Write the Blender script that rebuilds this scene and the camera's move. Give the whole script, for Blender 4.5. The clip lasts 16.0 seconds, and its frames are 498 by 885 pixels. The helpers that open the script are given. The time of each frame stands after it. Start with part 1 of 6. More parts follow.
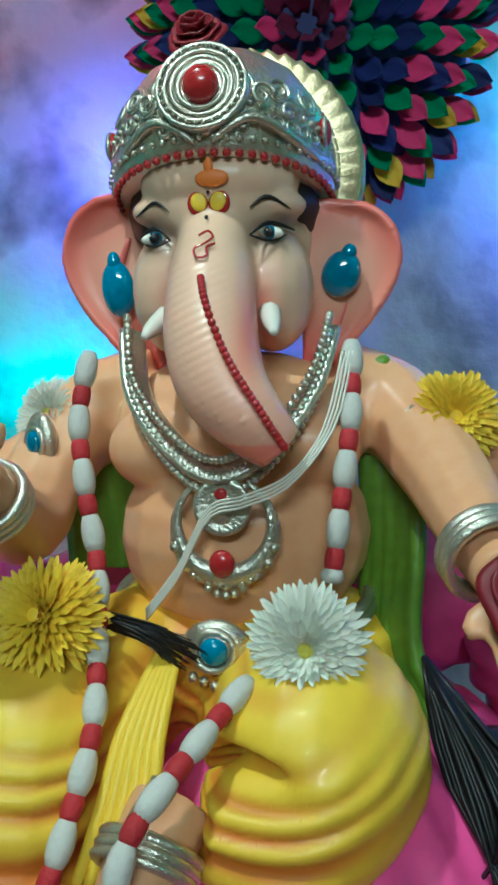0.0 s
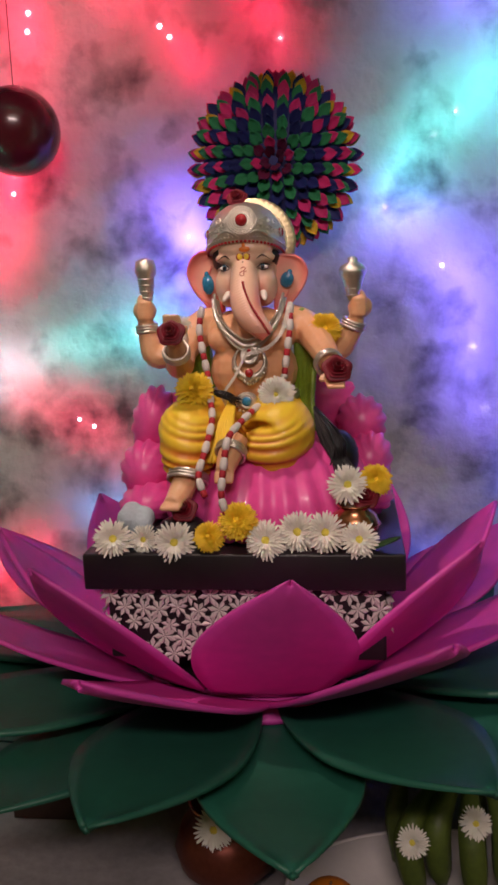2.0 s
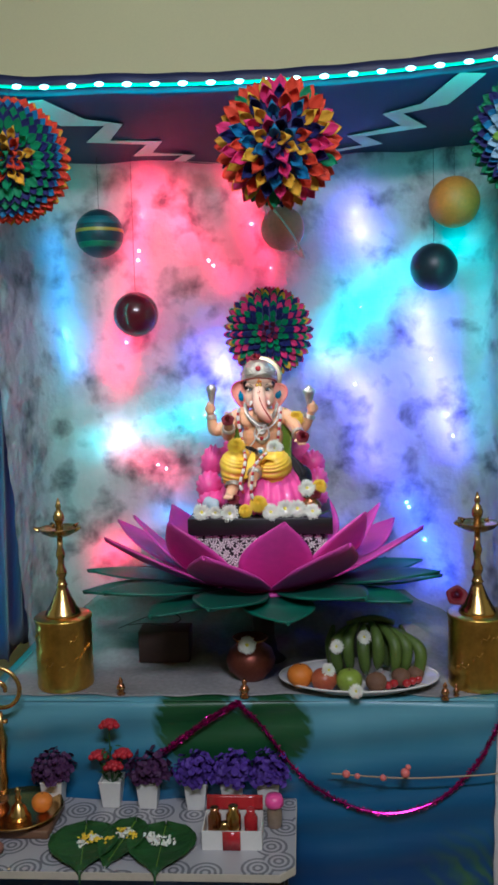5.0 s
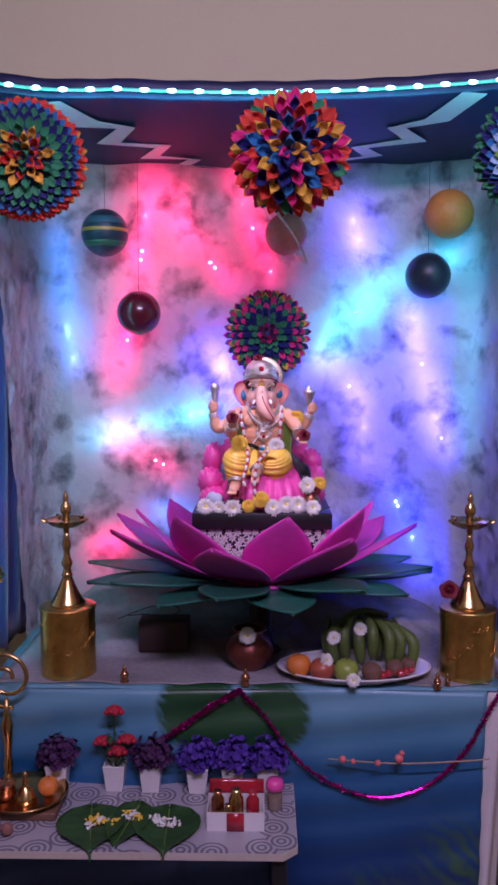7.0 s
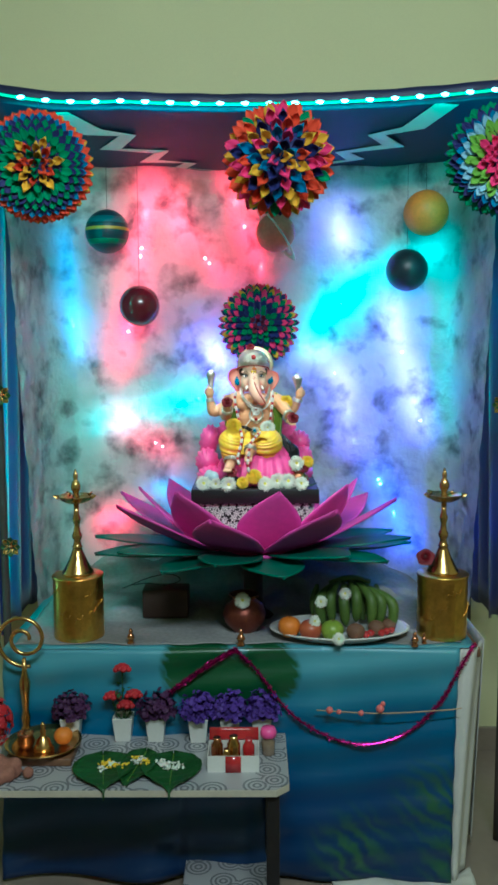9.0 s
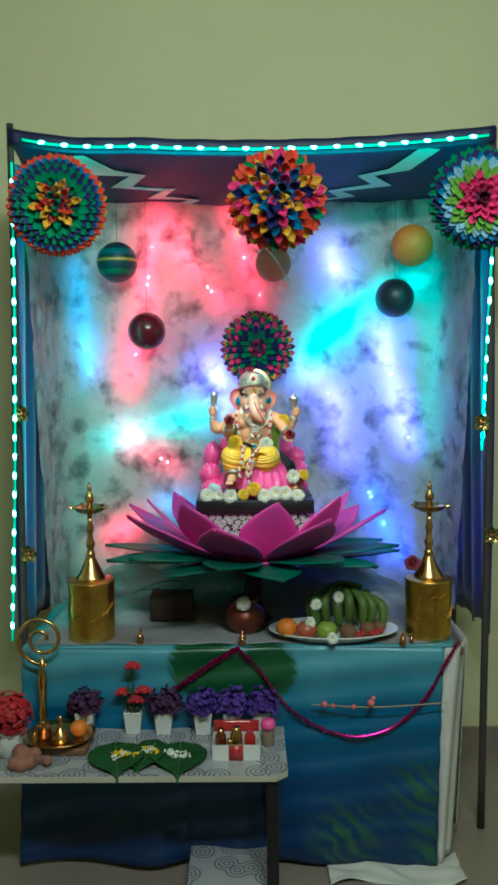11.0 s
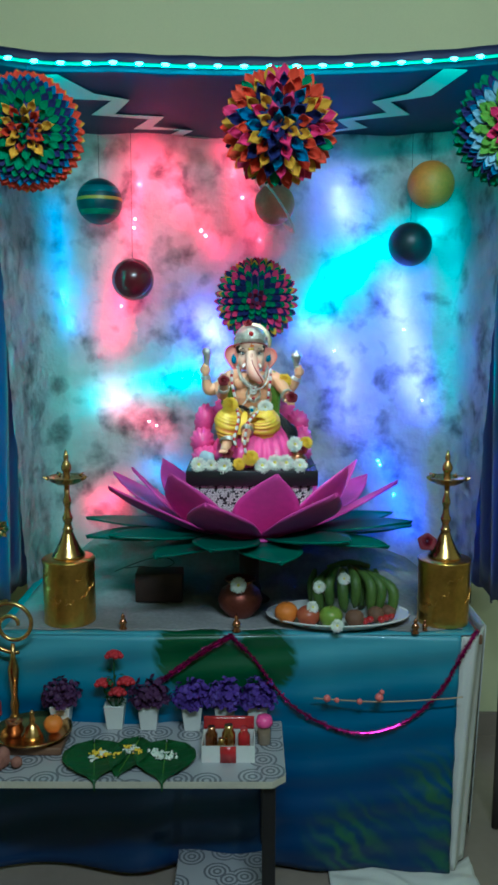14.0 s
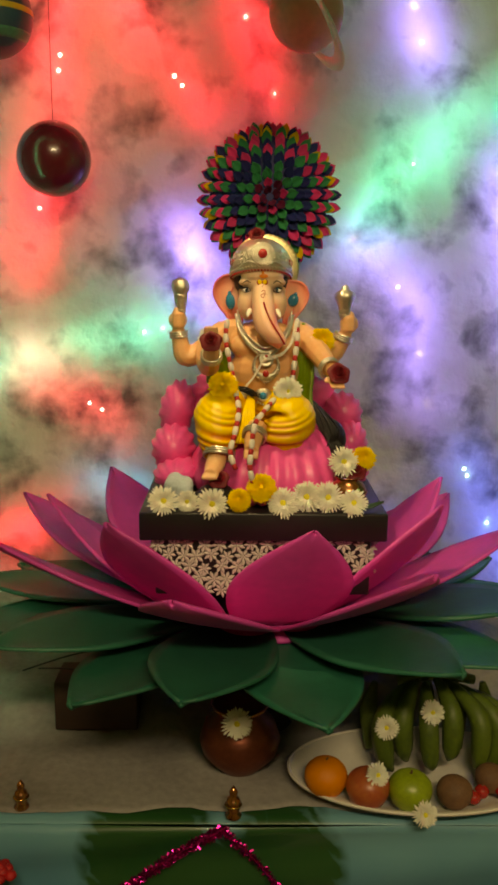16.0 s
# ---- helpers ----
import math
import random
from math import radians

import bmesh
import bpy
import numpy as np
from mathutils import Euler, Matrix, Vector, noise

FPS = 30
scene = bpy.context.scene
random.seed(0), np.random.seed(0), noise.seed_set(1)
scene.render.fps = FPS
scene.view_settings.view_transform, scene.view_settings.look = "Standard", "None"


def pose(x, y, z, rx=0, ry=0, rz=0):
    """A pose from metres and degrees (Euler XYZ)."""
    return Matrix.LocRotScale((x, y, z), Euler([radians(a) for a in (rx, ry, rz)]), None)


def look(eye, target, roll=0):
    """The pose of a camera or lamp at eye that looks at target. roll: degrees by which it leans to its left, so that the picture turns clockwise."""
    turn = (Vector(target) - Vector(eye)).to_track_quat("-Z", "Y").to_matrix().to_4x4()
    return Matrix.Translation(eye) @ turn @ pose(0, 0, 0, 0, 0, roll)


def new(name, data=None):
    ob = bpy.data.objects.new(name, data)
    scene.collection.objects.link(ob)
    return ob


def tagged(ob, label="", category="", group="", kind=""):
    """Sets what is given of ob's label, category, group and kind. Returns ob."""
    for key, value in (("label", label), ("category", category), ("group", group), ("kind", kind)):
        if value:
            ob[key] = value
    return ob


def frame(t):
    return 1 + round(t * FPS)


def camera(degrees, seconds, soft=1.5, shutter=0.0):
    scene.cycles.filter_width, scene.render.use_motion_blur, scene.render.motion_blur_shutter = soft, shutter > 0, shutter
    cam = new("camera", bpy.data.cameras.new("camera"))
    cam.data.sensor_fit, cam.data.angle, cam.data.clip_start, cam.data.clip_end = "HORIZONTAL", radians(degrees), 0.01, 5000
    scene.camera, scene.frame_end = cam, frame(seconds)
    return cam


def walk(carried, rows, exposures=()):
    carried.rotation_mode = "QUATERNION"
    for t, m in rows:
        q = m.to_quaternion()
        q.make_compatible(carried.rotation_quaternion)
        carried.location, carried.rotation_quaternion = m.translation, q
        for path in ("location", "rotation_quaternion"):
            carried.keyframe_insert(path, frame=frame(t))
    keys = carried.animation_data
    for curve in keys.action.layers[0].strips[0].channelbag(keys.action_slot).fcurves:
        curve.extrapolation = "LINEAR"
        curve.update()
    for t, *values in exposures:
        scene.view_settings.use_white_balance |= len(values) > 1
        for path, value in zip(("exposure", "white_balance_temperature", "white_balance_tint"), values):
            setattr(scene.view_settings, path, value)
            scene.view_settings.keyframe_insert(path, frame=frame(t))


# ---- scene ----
cam = camera(32.7, 16.0, soft=3.0)
PATH = [
    (0, (0.0671, -0.0099, 1.5829), (-0.2915, 2.1351, 1.2474), -2.1),
    (0.5, (0.0704, -0.1111, 1.5873), (-0.2442, 2.046, 1.2903), -3.1),
    (1, (0.0803, -0.3289, 1.5785), (-0.1947, 1.826, 1.2309), -3.2),
    (1.5, (0.1067, -0.5654, 1.5796), (-0.1716, 1.595, 1.2705), -2.4),
    (2, (0.1364, -0.8382, 1.5906), (-0.1309, 1.309, 1.1957), -2.2),
    (2.5, (0.1001, -1.1264, 1.6126), (-0.0462, 1.0307, 1.2067), -1.8),
    (3, (0.1045, -1.4223, 1.6489), (-0.0088, 0.7359, 1.2364), -1.1),
    (3.5, (0.1507, -1.6951, 1.6709), (-0.0429, 0.4554, 1.2485), -0.4),
    (4, (0.1683, -1.9437, 1.7193), (-0.0231, 0.2233, 1.3849), -1.0),
    (6.5, (0.011, -2.3298, 1.6786), (-0.0517, -0.1375, 1.5048), -0.5),
    (7, (-0.0055, -2.3309, 1.705), (-0.0451, -0.1408, 1.4982), -0.0),
    (7.5, (0.0154, -2.3309, 1.7105), (-0.0649, -0.143, 1.4883), -0.1),
    (8, (0.0385, -2.3716, 1.7226), (-0.077, -0.1848, 1.5147), -0.2),
    (8.5, (0.0539, -2.4365, 1.6951), (-0.0594, -0.2486, 1.496), 0.2),
    (9, (-0.0132, -2.5762, 1.7039), (-0.0275, -0.3894, 1.4696), -0.3),
    (11.5, (-0.0374, -2.8182, 1.7182), (-0.0341, -0.6248, 1.54), -0.3),
    (12, (-0.0187, -2.8061, 1.7292), (-0.0319, -0.6149, 1.5367), -0.5),
    (12.5, (-0.0088, -2.8017, 1.7314), (-0.0319, -0.6105, 1.5279), -0.5),
    (13, (-0.022, -2.783, 1.7072), (-0.0319, -0.5918, 1.5103), -0.5),
    (13.5, (-0.0341, -2.6785, 1.7248), (-0.0044, -0.4961, 1.4542), -0.7),
    (14, (-0.0231, -2.4783, 1.7094), (-0.022, -0.2992, 1.4113), 0.1),
    (14.5, (-0.0011, -2.1945, 1.7061), (-0.0616, -0.0264, 1.3365), 0.4),
    (15, (-0.0154, -1.87, 1.7105), (0.0539, 0.3036, 1.3816), -0.6),
    (15.5, (-0.0198, -1.5169, 1.694), (-0.0264, 0.6457, 1.2936), -0.6),
    (16, (-0.0495, -1.1792, 1.6621), (-0.0319, 0.9746, 1.2144), 0.5),
]
walk(cam, [(t, look(e, g, r)) for t, e, g, r in PATH],
     exposures=[(0, -0.40, 4500, -16), (0.5, -0.42, 4300, 26), (1, -0.59, 5000, 0), (1.5, -0.35, 4300, -10), (2, -0.65, 6700, 42), (2.5, -0.25, 4700, -16),
                (3, -0.28, 5400, 49), (3.5, -0.22, 9000, 39), (4, 0.01, 5700, 49), (6.5, 0.2, 4900, -34), (7, -0.12, 5200, 86), (7.5, -0.03, 6400, 41),
                (8, 0.17, 4100, -15), (8.5, -0.15, 8800, 60), (9, 0.35, 4700, -9), (11.5, 0.11, 5000, -11), (12, -0.05, 5100, 85), (12.5, -0.09, 5900, 9),
                (13, 0.01, 4400, 29), (13.5, -0.05, 7200, 68), (14, 0.08, 4300, -10), (14.5, -0.2, 5800, 80), (15, -0.27, 6800, 42), (15.5, -0.1, 4300, 30),
                (16, -0.42, 14000, 5)])

# ---- world and light ----
world = bpy.data.worlds.new("night")
scene.world = world
world.use_nodes = True
world.node_tree.nodes["Background"].inputs[0].default_value = (0.02, 0.022, 0.03, 1)
world.node_tree.nodes["Background"].inputs[1].default_value = 0.3


def area_lamp(name, m, sx, sy, watts, colour):
    d = bpy.data.lights.new(name, "AREA")
    d.shape, d.size, d.size_y, d.energy, d.color = "RECTANGLE", sx, sy, watts, colour
    ob = new(name, d)
    ob.matrix_world = m
    return ob


# the room's own tube light, high on the wall behind the camera
area_lamp("tube_light_glow", look((0.3, -2.5, 3.15), (0.0, 0.5, 1.4)), 1.2, 0.2, 52, (1.0, 0.92, 0.78))

# an unseen warm spotlight, inferred at the booth's front rail and turned on the statue
spot = bpy.data.lights.new("focus_light", "SPOT")
spot.energy, spot.color, spot.spot_size, spot.spot_blend, spot.shadow_soft_size = 37, (1.0, 0.86, 0.66), radians(36), 0.6, 0.03
new("focus_light", spot).matrix_world = look((-0.22, 0.10, 2.48), (0.0, 0.36, 1.42))

# coloured LED strips taped to the wall behind the cotton: x0, z0, x1, z1, watts, colour
RED, CYAN, VIOLET, BLUE, PINK, AQUA = (1.0, 0.018, 0.07), (0.0, 0.60, 0.50), (0.19, 0.14, 1.0), (0.04, 0.10, 1.0), (1.0, 0.25, 0.40), (0.05, 0.38, 0.85)
STRIPS = [
    (-0.415, 2.39, -0.465, 2.02, 1.5, RED), (-0.475, 1.96, -0.545, 1.62, 1.4, RED), (-0.36, 2.34, -0.276, 2.15, 0.7, RED), (-0.276, 2.15, -0.123, 1.976, 0.9, RED),
    (-0.131, 2.38, 0.032, 2.0, 1.2, RED), (-0.54, 1.41, -0.33, 1.30, 0.9, RED), (-0.636, 0.985, -0.50, 1.09, 0.7, RED),
    (-0.66, 1.43, -0.19, 1.53, 1.5, CYAN), (-0.56, 1.46, -0.52, 1.47, 0.25, PINK), (-0.80, 2.17, -0.70, 1.67, 0.9, AQUA),
    (0.308, 2.234, 0.365, 2.04, 1.1, VIOLET), (0.20, 1.755, 0.41, 1.973, 1.5, CYAN), (0.41, 1.973, 0.74, 2.12, 1.1, CYAN),
    (0.52, 1.93, 0.58, 1.663, 1.5, VIOLET), (0.58, 1.663, 0.663, 1.37, 1.5, VIOLET), (0.20, 1.73, 0.346, 1.574, 1.3, VIOLET), (0.346, 1.574, 0.393, 1.303, 1.4, VIOLET),
    (0.79, 2.15, 0.80, 1.40, 1.2, CYAN), (-0.19, 1.756, -0.127, 1.554, 1.9, VIOLET), (0.45, 1.26, 0.62, 0.90, 1.2, BLUE), (0.30, 1.06, 0.16, 0.96, 0.4, BLUE), (-0.42, 1.18, -0.18, 1.08, 0.6, AQUA),
]
for x0, z0, x1, z1, watts, colour in STRIPS:
    turn = math.degrees(math.atan2(x1 - x0, z1 - z0))
    m = pose((x0 + x1) / 2, 0.868, (z0 + z1) / 2, -90, 0, 0) @ pose(0, 0, 0, 0, 0, turn)
    area_lamp("led_strip_glow", m, 0.025, math.hypot(x1 - x0, z1 - z0), 0.82 * watts, colour)

# the LED rope round the booth's front washes the canopy and the curtains
ROPE = (0.06, 1.0, 0.62)
area_lamp("led_rope_glow", look((-0.01, 0.195, 2.455), (-0.01, 0.45, 2.56)), 1.62, 0.02, 1.1, ROPE)
area_lamp("led_rope_glow", look((-0.838, 0.245, 1.66), (-0.868, 0.80, 1.66)), 0.02, 1.6, 2.3, ROPE)
area_lamp("led_rope_glow", look((0.808, 0.245, 1.95), (0.835, 0.80, 1.95)), 0.02, 1.0, 1.4, ROPE)


# ---- materials ----
def material(name, colour, rough=0.6, metal=0.0, vary=0.15, scale=30.0, bump=0.15, fine=None, per_object=0.0, other=None,
             sheen=0.0, coat=0.0, sub=0.0):
    """A surface with two scales of colour change and a fine relief."""
    m = bpy.data.materials.new(name)
    m.use_nodes = True
    n, k = m.node_tree.nodes, m.node_tree.links
    b = n["Principled BSDF"]
    b.inputs["Roughness"].default_value, b.inputs["Metallic"].default_value = rough, metal
    b.inputs["Sheen Weight"].default_value, b.inputs["Coat Weight"].default_value = sheen, coat
    if sub:
        b.inputs["Subsurface Weight"].default_value = sub
        b.inputs["Subsurface Scale"].default_value = 0.004
    co = n.new("ShaderNodeTexCoord")
    wide, grain = n.new("ShaderNodeTexNoise"), n.new("ShaderNodeTexNoise")
    wide.inputs["Scale"].default_value, grain.inputs["Scale"].default_value = scale * 0.2, fine or scale * 4
    wide.inputs["Detail"].default_value, grain.inputs["Detail"].default_value = 4, 3
    ramp = n.new("ShaderNodeMix")
    ramp.data_type = "RGBA"
    low = other or tuple(c * (1 - vary) for c in colour)
    high = colour if other else tuple(min(1, c * (1 + vary)) for c in colour)
    ramp.inputs[6].default_value, ramp.inputs[7].default_value = (*low, 1), (*high, 1)
    mix = n.new("ShaderNodeMath")
    mix.operation = "MULTIPLY_ADD"
    mix.inputs[1].default_value, mix.inputs[2].default_value = 0.4, 0.0
    span = n.new("ShaderNodeMapRange")
    span.inputs[1].default_value, span.inputs[2].default_value = 0.5, 0.95
    add = n.new("ShaderNodeMath")
    k.new(co.outputs["Object"], wide.inputs["Vector"]), k.new(co.outputs["Object"], grain.inputs["Vector"])
    k.new(grain.outputs[0], mix.inputs[0]), k.new(mix.outputs[0], add.inputs[0]), k.new(wide.outputs[0], add.inputs[1])
    k.new(add.outputs[0], span.inputs[0]), k.new(span.outputs[0], ramp.inputs[0])
    last = ramp.outputs[2]
    if per_object:
        info, hsv, rng = n.new("ShaderNodeObjectInfo"), n.new("ShaderNodeHueSaturation"), n.new("ShaderNodeMapRange")
        rng.inputs[3].default_value, rng.inputs[4].default_value = 1 - per_object, 1 + per_object
        k.new(info.outputs["Random"], rng.inputs[0]), k.new(rng.outputs[0], hsv.inputs["Value"]), k.new(last, hsv.inputs["Color"])
        last = hsv.outputs[0]
    k.new(last, b.inputs["Base Color"])
    if bump:
        bp = n.new("ShaderNodeBump")
        bp.inputs["Strength"].default_value, bp.inputs["Distance"].default_value = bump, 0.002
        k.new(grain.outputs[0], bp.inputs["Height"]), k.new(bp.outputs[0], b.inputs["Normal"])
    return m


def glow(name, colour, strength):
    m = bpy.data.materials.new(name)
    m.use_nodes = True
    b = m.node_tree.nodes["Principled BSDF"]
    b.inputs["Base Color"].default_value = (*colour, 1)
    b.inputs["Emission Color"].default_value = (*colour, 1)
    b.inputs["Emission Strength"].default_value = strength
    return m


def cotton_material():
    """Loose white cotton, sooted in patches, that lets light through."""
    m = bpy.data.materials.new("cotton_wool")
    m.use_nodes = True
    n, k = m.node_tree.nodes, m.node_tree.links
    out = n["Material Output"]
    n.remove(n["Principled BSDF"])
    co = n.new("ShaderNodeTexCoord")
    soot, wisps, thick = n.new("ShaderNodeTexNoise"), n.new("ShaderNodeTexNoise"), n.new("ShaderNodeTexNoise")
    for node, s, d in ((soot, 10.5, 4), (wisps, 38, 6), (thick, 4.5, 4)):
        node.inputs["Scale"].default_value, node.inputs["Detail"].default_value = s, d
        k.new(co.outputs["Object"], node.inputs["Vector"])
    soot.inputs["Distortion"].default_value = 0.2
    ramp = n.new("ShaderNodeValToRGB")
    ramp.color_ramp.elements[0].position, ramp.color_ramp.elements[0].color = 0.26, (0.20, 0.20, 0.21, 1)
    ramp.color_ramp.elements[1].position, ramp.color_ramp.elements[1].color = 0.50, (0.84, 0.83, 0.82, 1)
    k.new(soot.outputs[0], ramp.inputs[0])
    tr = n.new("ShaderNodeMix")
    tr.data_type = "RGBA"
    tr.blend_type = "MULTIPLY"
    tr.inputs[0].default_value = 0.85
    rng = n.new("ShaderNodeMapRange")
    rng.inputs[1].default_value, rng.inputs[2].default_value, rng.inputs[3].default_value = 0.32, 0.60, 0.22
    k.new(thick.outputs[0], rng.inputs[0])
    k.new(ramp.outputs[0], tr.inputs[6]), k.new(rng.outputs[0], tr.inputs[7])
    dif, trans, mix, bp = n.new("ShaderNodeBsdfDiffuse"), n.new("ShaderNodeBsdfTranslucent"), n.new("ShaderNodeMixShader"), n.new("ShaderNodeBump")
    k.new(wisps.outputs[0], bp.inputs["Height"])
    bp.inputs["Strength"].default_value, bp.inputs["Distance"].default_value = 0.7, 0.02
    k.new(ramp.outputs[0], dif.inputs[0]), k.new(tr.outputs[2], trans.inputs[0]), k.new(bp.outputs[0], dif.inputs["Normal"])
    mix.inputs[0].default_value = 0.52
    k.new(dif.outputs[0], mix.inputs[1]), k.new(trans.outputs[0], mix.inputs[2]), k.new(mix.outputs[0], out.inputs[0])
    return m


def sea_print_material():
    """A shiny printed sheet: pale aqua at the top, deep blue below, with green weed shapes."""
    m = material("sea_print_sheet", (0.1, 0.3, 0.4), 0.38, vary=0.1, scale=8, bump=0.05, coat=0.2)
    n, k = m.node_tree.nodes, m.node_tree.links
    b = n["Principled BSDF"]
    co, sep = n.new("ShaderNodeTexCoord"), n.new("ShaderNodeSeparateXYZ")
    k.new(co.outputs["Object"], sep.inputs[0])
    wob = n.new("ShaderNodeTexNoise")
    wob.inputs["Scale"].default_value = 3.0
    k.new(co.outputs["Object"], wob.inputs["Vector"])
    add = n.new("ShaderNodeMath")
    add.operation = "MULTIPLY_ADD"
    add.inputs[1].default_value = 0.25
    k.new(wob.outputs[0], add.inputs[0]), k.new(sep.outputs[2], add.inputs[2])
    ramp = n.new("ShaderNodeValToRGB")
    e = ramp.color_ramp.elements
    e[0].position, e[0].color = 0.12, (0.003, 0.018, 0.075, 1)
    e[1].position, e[1].color = 0.86, (0.12, 0.32, 0.40, 1)
    for p, c in ((0.40, (0.004, 0.045, 0.16, 1)), (0.62, (0.012, 0.11, 0.24, 1)), (0.74, (0.05, 0.20, 0.30, 1))):
        x = e.new(p)
        x.color = c
    k.new(add.outputs[0], ramp.inputs[0])
    last = ramp.outputs[0]
    for cx, cz, r in ((0.56, 0.26, 0.16), (0.30, 0.10, 0.17), (-0.20, 0.69, 0.13), (0.02, 0.67, 0.12), (-0.09, 0.64, 0.10), (0.60, 0.08, 0.12), (0.68, 0.52, 0.06)):
        d, mp, mr, wv = n.new("ShaderNodeVectorMath"), n.new("ShaderNodeCombineXYZ"), n.new("ShaderNodeMapRange"), n.new("ShaderNodeTexWave")
        flat = n.new("ShaderNodeCombineXYZ")
        k.new(sep.outputs[0], flat.inputs[0]), k.new(sep.outputs[2], flat.inputs[2])
        mp.inputs[0].default_value, mp.inputs[2].default_value = cx, cz
        d.operation = "DISTANCE"
        k.new(flat.outputs[0], d.inputs[0]), k.new(mp.outputs[0], d.inputs[1])
        mr.inputs[1].default_value, mr.inputs[2].default_value, mr.inputs[3].default_value, mr.inputs[4].default_value = r * (0.2 if cz < 0.6 else 0.7), r, 1, 0
        k.new(d.outputs["Value"], mr.inputs[0])
        wv.bands_direction = "DIAGONAL"
        wv.inputs["Scale"].default_value, wv.inputs["Distortion"].default_value, wv.inputs["Detail"].default_value = 9, 9, 3
        k.new(co.outputs["Object"], wv.inputs["Vector"])
        mu, mx = n.new("ShaderNodeMath"), n.new("ShaderNodeMix")
        mu.operation = "MULTIPLY"
        k.new(mr.outputs[0], mu.inputs[0]), k.new(wv.outputs[1], mu.inputs[1])
        if cz > 0.6:
            wv.inputs["Scale"].default_value, mu.operation = 16, "MULTIPLY_ADD"
            k.new(mr.outputs[0], mu.inputs[2])
            mu.use_clamp = True
        mx.data_type = "RGBA"
        mx.inputs[7].default_value = (0.035, 0.11, 0.05, 1) if cz < 0.6 else (0.012, 0.075, 0.022, 1)
        k.new(mu.outputs[0], mx.inputs[0]), k.new(last, mx.inputs[6])
        last = mx.outputs[2]
    k.new(last, b.inputs["Base Color"])
    return m


def ring_print_material():
    """Grey oilcloth printed with concentric discs."""
    m = material("ring_print_oilcloth", (0.5, 0.5, 0.5), 0.35, vary=0.1, scale=8, bump=0.04, coat=0.3)
    n, k = m.node_tree.nodes, m.node_tree.links
    b = n["Principled BSDF"]
    co, vo = n.new("ShaderNodeTexCoord"), n.new("ShaderNodeTexVoronoi")
    vo.voronoi_dimensions = "2D"
    vo.inputs["Scale"].default_value = 11.0
    k.new(co.outputs["Object"], vo.inputs["Vector"])
    mul, fr, ramp = n.new("ShaderNodeMath"), n.new("ShaderNodeMath"), n.new("ShaderNodeValToRGB")
    mul.operation, fr.operation = "MULTIPLY", "FRACT"
    mul.inputs[1].default_value = 6.5
    k.new(vo.outputs["Distance"], mul.inputs[0]), k.new(mul.outputs[0], fr.inputs[0]), k.new(fr.outputs[0], ramp.inputs[0])
    e = ramp.color_ramp.elements
    e[0].position, e[0].color = 0.40, (0.44, 0.43, 0.45, 1)
    e[1].position, e[1].color = 0.60, (0.15, 0.15, 0.17, 1)
    mask, mx = n.new("ShaderNodeMapRange"), n.new("ShaderNodeMix")
    mask.inputs[1].default_value, mask.inputs[2].default_value = 0.46, 0.50
    k.new(vo.outputs["Distance"], mask.inputs[0])
    mx.data_type = "RGBA"
    mx.inputs[7].default_value = (0.40, 0.39, 0.41, 1)
    k.new(mask.outputs[0], mx.inputs[0]), k.new(ramp.outputs[0], mx.inputs[6]), k.new(mx.outputs[2], b.inputs["Base Color"])
    return m


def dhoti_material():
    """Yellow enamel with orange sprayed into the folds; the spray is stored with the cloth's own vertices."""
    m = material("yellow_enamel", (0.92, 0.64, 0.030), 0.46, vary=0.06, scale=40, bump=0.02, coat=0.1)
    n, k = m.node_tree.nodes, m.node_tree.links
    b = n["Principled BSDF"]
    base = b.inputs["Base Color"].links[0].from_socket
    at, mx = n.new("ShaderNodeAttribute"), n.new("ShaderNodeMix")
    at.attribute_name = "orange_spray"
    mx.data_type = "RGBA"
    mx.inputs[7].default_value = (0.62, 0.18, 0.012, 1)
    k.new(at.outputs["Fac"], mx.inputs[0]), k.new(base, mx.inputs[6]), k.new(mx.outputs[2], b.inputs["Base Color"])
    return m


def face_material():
    """Flesh enamel, airbrushed rose at the rims, with smoky shade painted round the eyes and beside the trunk."""
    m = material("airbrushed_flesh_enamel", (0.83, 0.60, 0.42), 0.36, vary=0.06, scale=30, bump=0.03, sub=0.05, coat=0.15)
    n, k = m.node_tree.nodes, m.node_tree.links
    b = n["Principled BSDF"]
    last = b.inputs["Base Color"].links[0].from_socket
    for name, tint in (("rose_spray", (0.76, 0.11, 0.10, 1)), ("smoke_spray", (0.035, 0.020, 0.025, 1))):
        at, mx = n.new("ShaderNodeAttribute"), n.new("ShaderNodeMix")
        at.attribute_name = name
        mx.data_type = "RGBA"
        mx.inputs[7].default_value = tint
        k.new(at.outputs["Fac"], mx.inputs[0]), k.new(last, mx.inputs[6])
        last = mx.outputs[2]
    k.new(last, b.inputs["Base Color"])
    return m


